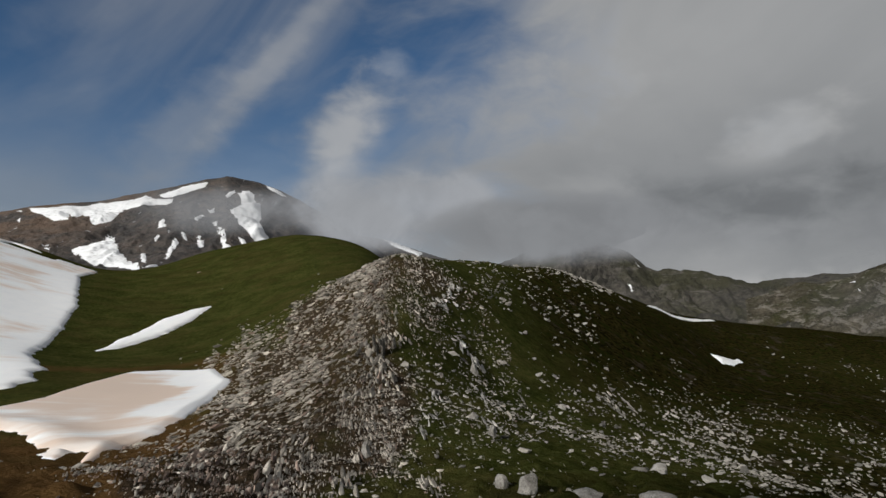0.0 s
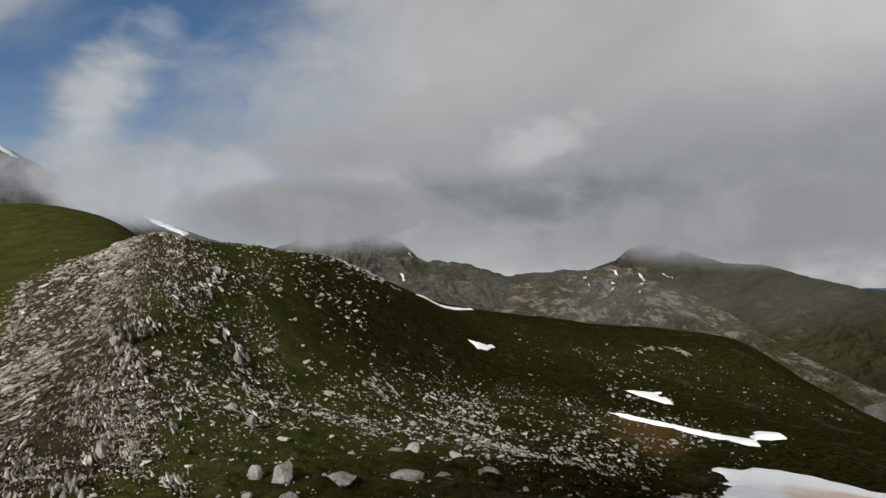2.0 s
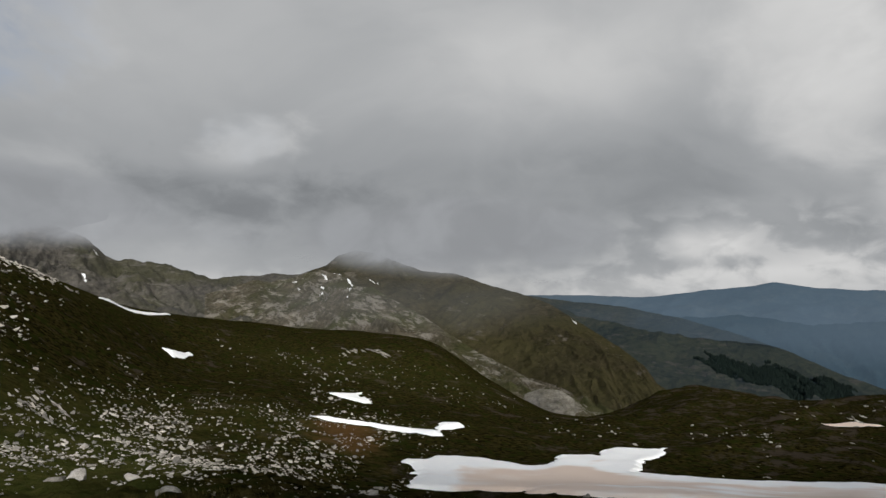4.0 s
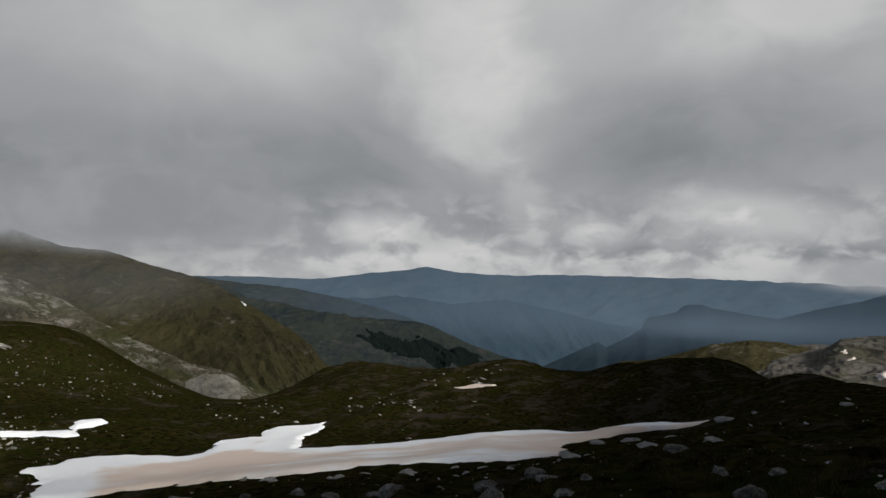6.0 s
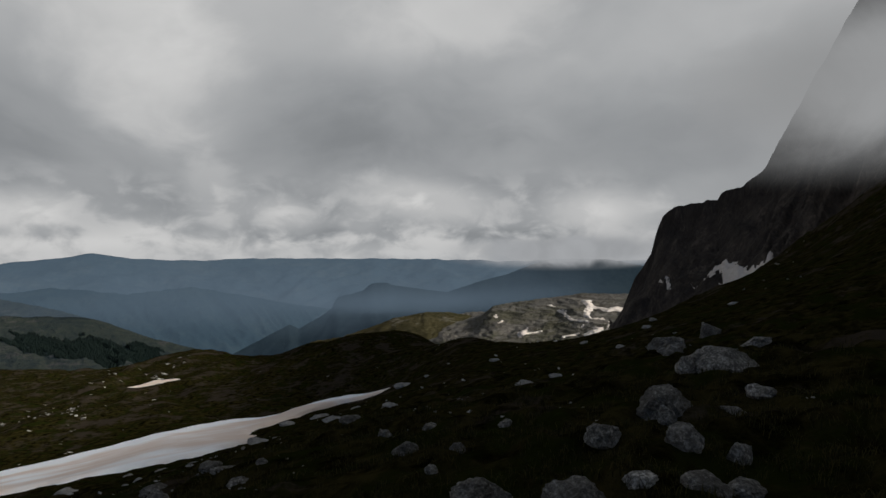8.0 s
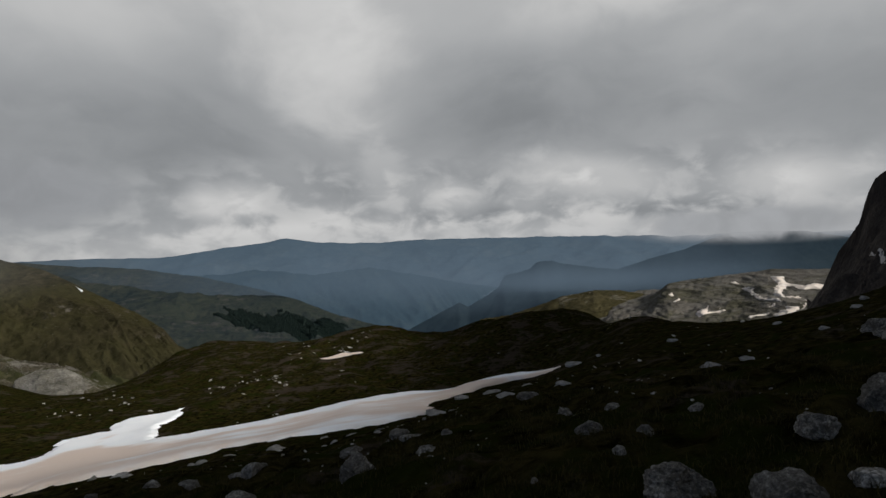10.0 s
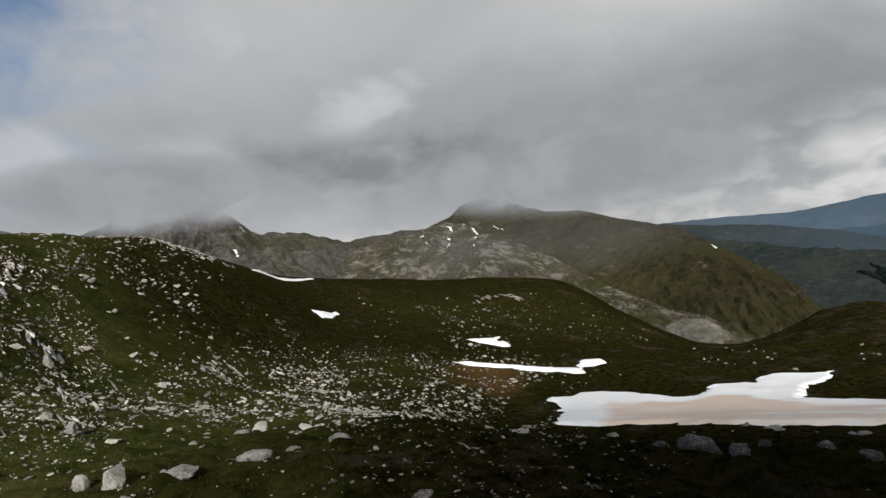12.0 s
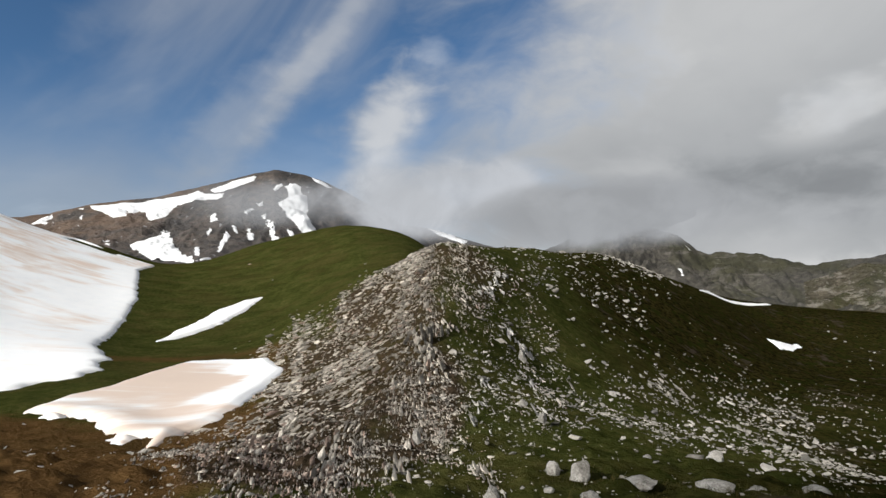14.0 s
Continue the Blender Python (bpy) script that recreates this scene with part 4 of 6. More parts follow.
snow_patch([(29.4, 31.4), (30.5, 30.3), (31.8, 31.1), (33.6, 28.7), (35.6, 25.7), (37.1, 24.6), (41.2, 26.1), (43.1, 23.5), (46.0, 25.3), (48.0, 25.3),
            (50.8, 21.8), (47.8, 20.8), (43.4, 20.2), (38.6, 18.5), (42.7, 12.7), (44.8, 9.1), (48.1, 5.7), (49.6, 3.4), (49.1, -0.1), (51.3, -2.8),
            (53.8, -6.0), (52.6, -9.7), (50.6, -8.7), (49.8, -5.2), (47.0, -2.1), (42.2, 1.6), (36.5, 1.5), (33.3, 4.0), (31.4, 10.6), (29.1, 15.3),
            (28.5, 21.2), (26.5, 24.5), (25.3, 25.9), (27.4, 27.3)], 0.10, 0.9, "long winding dust-streaked snow strip in the basin", 340, 3, 1.0, [(26, 27), (31, 30.5), (36, 26), (48, 25), (50, 21.5), (39, 18.5), (44.8, 9.5), (50, 3.4), (54, -6)])
snow_patch([(31.7, 45.4), (34.0, 45.4), (36.8, 42.4), (37.2, 38.2), (38.0, 35.9), (39.0, 36.2), (41.8, 36.4), (43.1, 37.6), (40.9, 38.5), (39.0, 37.2), (37.0, 34.3), (36.1, 34.7), (35.9, 38.2), (35.7, 42.0)],
           0.10, 0.25, "thin curved white snow strip beside brown earth", 200, 4, 0.2)
snow_patch([(44.3, 59.3), (44.0, 55.9), (44.5, 53.1), (45.8, 53.2), (47.7, 56.6), (46.4, 56.2), (48.5, 58.3), (45.6, 58.4)], 0.07, 0.7, "small ragged white snow patch below the knoll", 90, 5, 0.0)
snow_patch([(30.7, 72.3), (30.7, 70.0), (32.5, 71.4), (35.2, 74.3), (35.1, 75.5), (33.0, 73.8)], 0.15, 0.5, "small white snow patch on the slope", 80, 6, 0.0)
snow_patch([(25.5, 78.8), (30.5, 84.3), (36.1, 89.4), (41.0, 94.0), (39.6, 93.6), (33.6, 88.4), (27.6, 82.6)], 0.12, 0.25, "narrow snow strip along the brow", 110, 7, 0.0)
snow_patch([(-35.5, 62.7), (-36.2, 68.5), (-36.2, 73.4), (-36.9, 81.1), (-36.0, 87.4), (-33.6, 89.0), (-33.2, 84.6), (-32.6, 80.2), (-32.6, 73.0), (-33.8, 65.9)], 0.2, 0.4, "tapered white snow tongue on green turf", 150, 8, 0.0)
snow_patch([(-20.4, 26.0), (-21.7, 30.2), (-21.4, 32.8), (-22.7, 38.9), (-23.4, 46.1), (-20.9, 47.4), (-16.9, 45.8), (-13.0, 38.1), (-12.0, 33.0), (-10.2, 24.8),
            (-9.9, 22.2), (-10.4, 20.7), (-9.9, 17.6), (-11.2, 19.6), (-12.3, 19.6), (-13.8, 21.3), (-16.0, 23.7), (-18.1, 24.8)], 0.07, 0.06, "broad pink-dusted snow field in the hollow", 260, 9, 1.2, [(-10.6, 27), (-13, 38), (-17, 46), (-21, 47)],
           steep_rim=[(-19.5, 25.4), (-18.1, 24.8), (-16.0, 23.7), (-13.8, 21.3), (-12.3, 19.6), (-9.9, 17.6)])
snow_patch([(-78, 122), (-66.4, 118), (-63.1, 106.8), (-50.6, 85.1), (-42.6, 68.5), (-36.4, 54.6), (-29.2, 46.0), (-29.3, 44.7), (-26.9, 41.1), (-26.5, 38.2), (-28.1, 36.3), (-28.3, 34.2),
            (-48, 34), (-90, 62), (-135, 95), (-150, 125), (-125, 150), (-96, 136)], 0.10, 0.4, "great white snow field on the hillside", 420, 10, 0.4,
           holes=[[(-90, 128), (-85.2, 125.5), (-78, 124.5), (-74.7, 117.2), (-82.3, 119.5), (-88.3, 121.1)]])
snow_patch([(76.8, 18.9), (80.4, 17.4), (82.7, 14.3), (80.4, 11.1), (76.8, 10.5), (75.6, 11.4), (78.6, 13.0), (77.4, 16.3)], 0.12, 0.4, "small dusty snow streak on the dark shoulder", 90, 11)
snow_patch([(-18.9, 25.3), (-17.4, 24.6), (-17.0, 23.6), (-18.2, 24.0)], 0.15, 0.1, "scrap of snow beside the snow field", 50, 12)
snow_patch([(-12.4, 19.0), (-11.6, 19.9), (-10.9, 19.3), (-11.2, 18.2)], 0.15, 0.1, "scrap of snow beside the snow field", 50, 13)


# ---------------------------------------------------------------- snow on the mountains, traced in the camera's view, by its place along and down each slope
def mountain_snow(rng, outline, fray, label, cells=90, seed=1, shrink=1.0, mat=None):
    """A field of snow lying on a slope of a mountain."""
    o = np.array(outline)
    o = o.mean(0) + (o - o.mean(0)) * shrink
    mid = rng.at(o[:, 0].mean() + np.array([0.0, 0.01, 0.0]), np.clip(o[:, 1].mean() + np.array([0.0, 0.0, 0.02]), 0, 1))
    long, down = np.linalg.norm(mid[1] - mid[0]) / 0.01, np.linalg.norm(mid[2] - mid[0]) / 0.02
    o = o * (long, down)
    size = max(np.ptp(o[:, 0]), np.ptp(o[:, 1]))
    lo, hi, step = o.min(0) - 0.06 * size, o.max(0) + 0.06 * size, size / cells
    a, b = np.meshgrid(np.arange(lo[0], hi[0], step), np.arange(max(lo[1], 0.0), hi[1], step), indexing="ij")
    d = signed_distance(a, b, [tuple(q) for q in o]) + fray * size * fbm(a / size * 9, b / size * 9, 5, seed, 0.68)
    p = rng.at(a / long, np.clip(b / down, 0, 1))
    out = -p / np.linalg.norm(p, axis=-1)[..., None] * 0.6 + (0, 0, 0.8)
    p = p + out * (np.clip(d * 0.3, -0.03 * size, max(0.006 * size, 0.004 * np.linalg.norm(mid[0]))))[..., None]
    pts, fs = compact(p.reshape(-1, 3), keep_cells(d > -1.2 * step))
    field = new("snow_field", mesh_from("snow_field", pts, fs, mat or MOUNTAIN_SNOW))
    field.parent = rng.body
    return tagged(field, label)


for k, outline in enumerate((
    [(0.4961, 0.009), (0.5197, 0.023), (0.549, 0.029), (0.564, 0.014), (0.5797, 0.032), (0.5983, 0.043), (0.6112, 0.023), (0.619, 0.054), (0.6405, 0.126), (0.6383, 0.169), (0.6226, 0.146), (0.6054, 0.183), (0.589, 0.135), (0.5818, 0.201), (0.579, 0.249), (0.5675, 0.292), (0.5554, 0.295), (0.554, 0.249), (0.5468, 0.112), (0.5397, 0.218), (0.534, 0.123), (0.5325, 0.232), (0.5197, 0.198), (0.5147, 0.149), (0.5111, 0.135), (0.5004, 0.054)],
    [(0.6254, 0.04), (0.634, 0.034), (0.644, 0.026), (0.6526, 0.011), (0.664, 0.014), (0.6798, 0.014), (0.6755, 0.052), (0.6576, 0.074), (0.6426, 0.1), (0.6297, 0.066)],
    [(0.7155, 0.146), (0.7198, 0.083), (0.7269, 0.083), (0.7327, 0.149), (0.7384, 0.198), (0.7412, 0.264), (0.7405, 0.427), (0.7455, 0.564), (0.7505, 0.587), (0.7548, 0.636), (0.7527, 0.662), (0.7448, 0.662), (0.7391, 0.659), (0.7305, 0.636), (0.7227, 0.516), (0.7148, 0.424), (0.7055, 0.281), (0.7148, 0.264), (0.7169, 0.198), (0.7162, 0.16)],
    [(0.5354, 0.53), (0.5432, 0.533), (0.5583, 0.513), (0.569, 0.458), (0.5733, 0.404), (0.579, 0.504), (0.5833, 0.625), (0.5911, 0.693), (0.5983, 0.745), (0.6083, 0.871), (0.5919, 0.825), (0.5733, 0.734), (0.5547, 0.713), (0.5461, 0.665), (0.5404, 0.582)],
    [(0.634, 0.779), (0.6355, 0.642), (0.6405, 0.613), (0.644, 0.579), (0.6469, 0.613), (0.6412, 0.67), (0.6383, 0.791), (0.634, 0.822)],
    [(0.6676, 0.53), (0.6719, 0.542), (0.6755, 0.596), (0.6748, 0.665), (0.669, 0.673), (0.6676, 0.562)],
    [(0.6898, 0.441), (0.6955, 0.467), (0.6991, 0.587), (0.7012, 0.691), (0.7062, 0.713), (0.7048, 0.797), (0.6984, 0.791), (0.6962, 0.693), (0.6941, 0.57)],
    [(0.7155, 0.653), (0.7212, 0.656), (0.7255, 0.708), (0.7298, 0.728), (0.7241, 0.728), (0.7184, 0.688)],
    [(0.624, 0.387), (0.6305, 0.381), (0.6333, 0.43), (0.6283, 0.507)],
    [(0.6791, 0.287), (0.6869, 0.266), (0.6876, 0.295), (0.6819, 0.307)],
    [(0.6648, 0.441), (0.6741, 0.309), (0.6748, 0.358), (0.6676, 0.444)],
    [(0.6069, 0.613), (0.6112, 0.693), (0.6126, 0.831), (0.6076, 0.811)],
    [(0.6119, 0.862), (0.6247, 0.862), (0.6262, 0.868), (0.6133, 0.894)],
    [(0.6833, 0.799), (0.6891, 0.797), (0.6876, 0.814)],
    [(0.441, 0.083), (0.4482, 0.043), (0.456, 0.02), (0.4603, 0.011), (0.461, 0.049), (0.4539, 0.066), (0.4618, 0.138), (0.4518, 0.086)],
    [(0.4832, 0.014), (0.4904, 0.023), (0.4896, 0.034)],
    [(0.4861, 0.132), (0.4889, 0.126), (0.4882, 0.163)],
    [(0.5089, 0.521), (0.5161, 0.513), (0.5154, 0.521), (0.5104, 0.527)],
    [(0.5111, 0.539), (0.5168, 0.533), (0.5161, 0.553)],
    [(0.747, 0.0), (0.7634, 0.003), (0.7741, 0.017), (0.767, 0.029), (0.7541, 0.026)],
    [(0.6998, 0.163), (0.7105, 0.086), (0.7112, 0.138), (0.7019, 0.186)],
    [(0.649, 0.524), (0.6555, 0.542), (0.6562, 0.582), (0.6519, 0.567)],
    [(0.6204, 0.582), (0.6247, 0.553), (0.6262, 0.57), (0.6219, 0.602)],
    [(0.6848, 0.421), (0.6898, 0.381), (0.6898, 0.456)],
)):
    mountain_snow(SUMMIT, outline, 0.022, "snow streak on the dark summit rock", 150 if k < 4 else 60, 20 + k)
for k, outline in enumerate((
    [(0.2876, 0.0), (0.3677, 0.0), (0.4649, 0.01), (0.4406, 0.095), (0.3462, 0.06)],
    [(0.1316, 0.075), (0.2031, 0.095), (0.2618, 0.221), (0.1903, 0.266)],
)):
    mountain_snow(BACKPEAK, outline, 0.05, "thin snow slope on the distant mountain", 70, 20 + k)
for k, outline in enumerate((
    [(0.4864, 0.467), (0.5322, 0.427), (0.5293, 0.447), (0.4964, 0.462)],
    [(0.3863, 0.216), (0.4063, 0.09), (0.4163, 0.111), (0.4006, 0.211)],
    [(0.3748, 0.623), (0.3834, 0.417), (0.3934, 0.759), (0.3863, 0.774)],
)):
    mountain_snow(CRAGS, outline, 0.05, "old snow in a gully of the grey crags", 70, 20 + k, 0.45)
for k, outline in enumerate((
    [(0.2456, 0.0), (0.2603, 0.0), (0.2714, 0.0), (0.2731, 0.0), (0.2579, 0.003)],
    [(0.2790, 0.0), (0.2866, 0.006), (0.2918, 0.095), (0.2889, 0.106), (0.2813, 0.026)],
    [(0.2819, 0.226), (0.2895, 0.223), (0.2866, 0.252)],
    [(0.2269, 0.023), (0.2357, 0.029), (0.2380, 0.106), (0.2333, 0.109), (0.2322, 0.037)],
    [(0.2240, 0.223), (0.2328, 0.226), (0.2304, 0.235)],
    [(0.2199, 0.252), (0.2298, 0.246), (0.2287, 0.252)],
    [(0.1685, 0.057), (0.1772, 0.054), (0.1754, 0.072)],
    [(0.1766, 0.123), (0.1825, 0.143), (0.1819, 0.146)],
    [(0.2807, 0.324), (0.2842, 0.309), (0.2837, 0.327)],
)):
    mountain_snow(SPUR, outline, 0.03, "thin snow line on the stony spur", 60, 20 + k, 1.1)
for k, outline in enumerate((
    [(0.258, 0.241), (0.2788, 0.289), (0.2788, 0.292), (0.2602, 0.255)],
    [(0.7234, 0.017), (0.7348, 0.023), (0.732, 0.052)],
)):
    mountain_snow(DOME, outline, 0.03, "thin snow line on the green mountain", 60, 20 + k, 1.1)
for k, outline in enumerate((
    [(0.5182, 0.092), (0.5468, 0.089), (0.5518, 0.186), (0.5711, 0.189), (0.5897, 0.209), (0.6047, 0.181), (0.6333, 0.206), (0.6297, 0.292), (0.6061, 0.272), (0.5876, 0.292), (0.5683, 0.221), (0.5518, 0.218), (0.5404, 0.358), (0.5468, 0.41), (0.5768, 0.401), (0.5811, 0.415), (0.5525, 0.424), (0.5254, 0.404), (0.5275, 0.241), (0.534, 0.212)],
    [(0.4518, 0.221), (0.461, 0.209), (0.4782, 0.264), (0.4875, 0.407), (0.5011, 0.418), (0.5368, 0.487), (0.5382, 0.513), (0.5082, 0.456), (0.4839, 0.41), (0.4696, 0.264)],
    [(0.4289, 0.115), (0.4403, 0.1), (0.4518, 0.172), (0.4367, 0.135)],
    [(0.2802, 0.244), (0.2895, 0.226), (0.2945, 0.272), (0.2873, 0.275)],
    [(0.2916, 0.387), (0.3059, 0.327), (0.3095, 0.367), (0.2966, 0.398)],
    [(0.3467, 0.607), (0.3524, 0.556), (0.3488, 0.51), (0.3653, 0.536), (0.376, 0.49), (0.3731, 0.582), (0.396, 0.559), (0.4046, 0.527), (0.4153, 0.556), (0.3853, 0.582), (0.3688, 0.616), (0.3538, 0.63)],
    [(0.4639, 0.636), (0.4918, 0.596), (0.5111, 0.593), (0.5147, 0.599), (0.4911, 0.619), (0.4711, 0.639)],
    [(0.5239, 0.607), (0.5468, 0.579), (0.5525, 0.553), (0.5661, 0.559), (0.5811, 0.556), (0.5919, 0.433), (0.5754, 0.596), (0.5568, 0.642), (0.5254, 0.633)],
    [(0.5911, 0.57), (0.6112, 0.424), (0.6104, 0.436), (0.5826, 0.585)],
    [(0.5118, 0.547), (0.5254, 0.521), (0.5261, 0.533)],
)):
    mountain_snow(KARST, outline, 0.015, "dusty snow runnel on the limestone hump", 100, 20 + k, mat=DUSTY_SNOW)
for k, outline in enumerate((
    [(0.0379, 0.338), (0.0415, 0.378), (0.0457, 0.564), (0.0472, 0.593), (0.0429, 0.573), (0.0393, 0.384)],
    [(0.0622, 0.636), (0.0686, 0.605), (0.0729, 0.576), (0.0772, 0.542), (0.0822, 0.39), (0.0922, 0.559), (0.0986, 0.696), (0.1029, 0.725), (0.1094, 0.734), (0.1165, 0.799), (0.1165, 0.877), (0.1094, 0.871), (0.1029, 0.756), (0.0979, 0.745), (0.0944, 0.742), (0.0886, 0.748), (0.0872, 0.888), (0.0815, 0.871), (0.0751, 0.831), (0.0701, 0.88), (0.0722, 0.845), (0.0751, 0.771), (0.0808, 0.728), (0.0836, 0.705), (0.0815, 0.656), (0.0786, 0.619), (0.0751, 0.653), (0.0701, 0.616)],
    [(0.0543, 0.782), (0.0615, 0.828), (0.0643, 0.771), (0.0629, 0.851), (0.0572, 0.808)],
    [(0.1008, 0.779), (0.1051, 0.917), (0.1086, 0.931), (0.1086, 0.954)],
)):
    mountain_snow(CLIFF, outline, 0.02, "dusty snow bank at the foot of the dark cliff", 130, 20 + k, mat=DUSTY_SNOW)


# ---------------------------------------------------------------- glowing cloud banks, set before the summits to fit the camera's view
def cloud_material(name, tone, density, lumps, soft):
    m = bpy.data.materials.new(name)
    m.use_nodes = True
    n = Nodes(m.node_tree)
    g = n.put("ShaderNodeTexCoord").outputs["Generated"]
    at = n.put("ShaderNodeNewGeometry").outputs["Position"]
    part = n.put("ShaderNodeSeparateXYZ", {0: n.put("ShaderNodeUVMap").outputs[0]})
    thick = n.noise(at, lumps, 6.0, 0.52, 0.4)
    grain = n.math("MULTIPLY", n.math("SUBTRACT", thick, 0.5), 1.1)
    # thins out from the middle of the bank towards its rim
    dx = n.math("MULTIPLY", n.math("SUBTRACT", part.outputs[0], 0.5), 2.0)
    dy = n.math("MULTIPLY", n.math("SUBTRACT", part.outputs[1], 0.5), 2.0)
    rim = n.math("SQRT", n.math("ADD", n.math("MULTIPLY", dx, dx), n.math("MULTIPLY", dy, dy)))
    body = n.math("ADD", n.math("SUBTRACT", 1.0, rim), n.math("MULTIPLY", grain, n.ramp(rim, 0.95, 0.6)))
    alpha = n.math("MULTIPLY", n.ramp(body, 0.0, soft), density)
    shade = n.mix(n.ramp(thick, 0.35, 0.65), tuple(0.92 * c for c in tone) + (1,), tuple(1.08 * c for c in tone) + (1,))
    # glow put in for the daylight that cloud and haze scatter
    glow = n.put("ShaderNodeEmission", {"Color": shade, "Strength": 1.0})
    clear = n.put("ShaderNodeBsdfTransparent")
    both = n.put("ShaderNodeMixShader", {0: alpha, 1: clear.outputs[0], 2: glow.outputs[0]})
    n.put("ShaderNodeOutputMaterial", {"Surface": both.outputs[0]})
    return m


def cloud_bank(bearing, rise, far, wide, high, mat, label, seed, slant=0.0):
    """A bulging bank of cloud; wide and high in metres, leaning by slant degrees."""
    cols, rows = 41, 21
    s, t = np.meshgrid(np.linspace(-1, 1, cols), np.linspace(-1, 1, rows))
    a, e = radians(bearing), radians(rise)
    ahead = np.array([-math.sin(a), math.cos(a), 0.0])
    side = np.array([math.cos(a), math.sin(a), 0.0])
    bulge = 0.18 * wide * (1 - (s ** 2 + t ** 2) / 2) + 0.03 * wide * fbm(s * 3, t * 3, 4, seed)
    k = radians(slant)
    run, climb = s * wide / 2 * math.cos(k) - t * high / 2 * math.sin(k), s * wide / 2 * math.sin(k) + t * high / 2 * math.cos(k)
    p = (ahead * far)[None, None] + side * run[..., None] - ahead * bulge[..., None]
    p[..., 2] = far * math.tan(e) + climb
    me = mesh_from("glow_bank", p.reshape(-1, 3).tolist(), grid_faces(rows, cols).tolist(), mat)
    layer = me.uv_layers.new(name="bank")
    idx = np.empty(len(me.loops), int)
    me.loops.foreach_get("vertex_index", idx)
    layer.data.foreach_set("uv", np.c_[(s.ravel()[idx] + 1) / 2, (t.ravel()[idx] + 1) / 2].astype(np.float32).ravel())
    return tagged(new("glow_bank", me), label, "cloud", kind="structure")


GREY_CLOUD = cloud_material("grey cloud", (0.28, 0.29, 0.305), 1.0, 0.030, 0.5)
PALE_CLOUD = cloud_material("pale cloud", (0.40, 0.415, 0.44), 0.92, 0.028, 0.6)
THIN_MIST = cloud_material("thin mist", (0.36, 0.37, 0.385), 0.55, 0.030, 0.9)
CLIFF_MIST = cloud_material("cliff mist", (0.30, 0.305, 0.31), 0.95, 0.05, 0.8)
RIDGE_CLOUD = cloud_material("ridge cloud", (0.33, 0.34, 0.355), 0.95, 0.006, 0.6)
cloud_bank(4.5, 9.2, 380, 185, 62, PALE_CLOUD, "pale cloud set in front of the summit", 1)
WHITE_WISP = cloud_material("white wisp", (0.48, 0.51, 0.55), 0.30, 0.040, 1.0)
WHITE_PUFF = cloud_material("white puff", (0.52, 0.54, 0.57), 0.42, 0.034, 1.0)
cloud_bank(9.0, 14.0, 375, 60, 70, WHITE_PUFF, "bright puff of cloud over the summit shoulder", 8, -32)
cloud_bank(4.2, 22.0, 370, 34, 30, WHITE_WISP, "small loose wisp of cloud", 9)
cloud_bank(-29.0, 13.6, 372, 60, 40, WHITE_WISP, "pale puff of cloud", 10)
cloud_bank(8.0, 8.0, 372, 78, 44, PALE_CLOUD, "cloud set in front of the shoulder of the summit", 14)
cloud_bank(21, 9.0, 360, 125, 34, THIN_MIST, "thin mist set in front of the summit face", 2)
cloud_bank(-10.0, 6.7, 350, 185, 46, GREY_CLOUD, "grey cloud hiding the crag tops", 3)
cloud_bank(-48.5, 5.0, 340, 200, 48, GREY_CLOUD, "grey cloud set in front of the green mountain", 4)
cloud_bank(-23, 5.0, 345, 150, 24, THIN_MIST, "thin mist set in front of the crags", 5)
# a see-through glowing sheet added to grey the mountain like haze
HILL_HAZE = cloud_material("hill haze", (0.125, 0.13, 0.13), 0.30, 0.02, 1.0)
cloud_bank(-44, -0.5, 345, 300, 46, HILL_HAZE, "thin glowing sheet for haze before the green mountain", 13)
cloud_bank(-139, 12.0, 84, 52, 24, CLIFF_MIST, "mist about the top of the cliff", 6)
cloud_bank(-117, 0.35, 2300, 1050, 150, RIDGE_CLOUD, "cloud set in front of the far ridge", 7)


# glowing sheets before the far ranges stand in for blue haze
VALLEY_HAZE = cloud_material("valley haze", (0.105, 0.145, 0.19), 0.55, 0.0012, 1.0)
cloud_bank(-88, -2.6, 2350, 3000, 330, VALLEY_HAZE, "blue glowing sheet for haze over the valley", 11)
cloud_bank(-103, -3.6, 2000, 1500, 120, VALLEY_HAZE, "blue glowing sheet for haze before the butte ridge", 12)


# ---------------------------------------------------------------- stones
def hull(seed, points=15, flat=(1, 0.8, 0.6)):
    """An angular stone about 1 m long: the hull of scattered points."""
    rnd = random.Random(seed)
    bm = bmesh.new()
    for _ in range(points):
        v = Vector([rnd.gauss(0, 1) for _ in range(3)]).normalized() * rnd.uniform(0.42, 0.52)
        bm.verts.new((v.x * flat[0], v.y * flat[1], v.z * flat[2]))
    out = bmesh.ops.convex_hull(bm, input=bm.verts)
    inner = [g for g in out["geom_interior"] if isinstance(g, bmesh.types.BMVert)]
    bmesh.ops.delete(bm, geom=inner, context="VERTS")
    bmesh.ops.triangulate(bm, faces=bm.faces)
    bm.verts.index_update()
    v = np.array([list(q.co) for q in bm.verts])
    f = np.array([[q.index for q in face.verts] for face in bm.faces])
    bm.free()
    return v, f


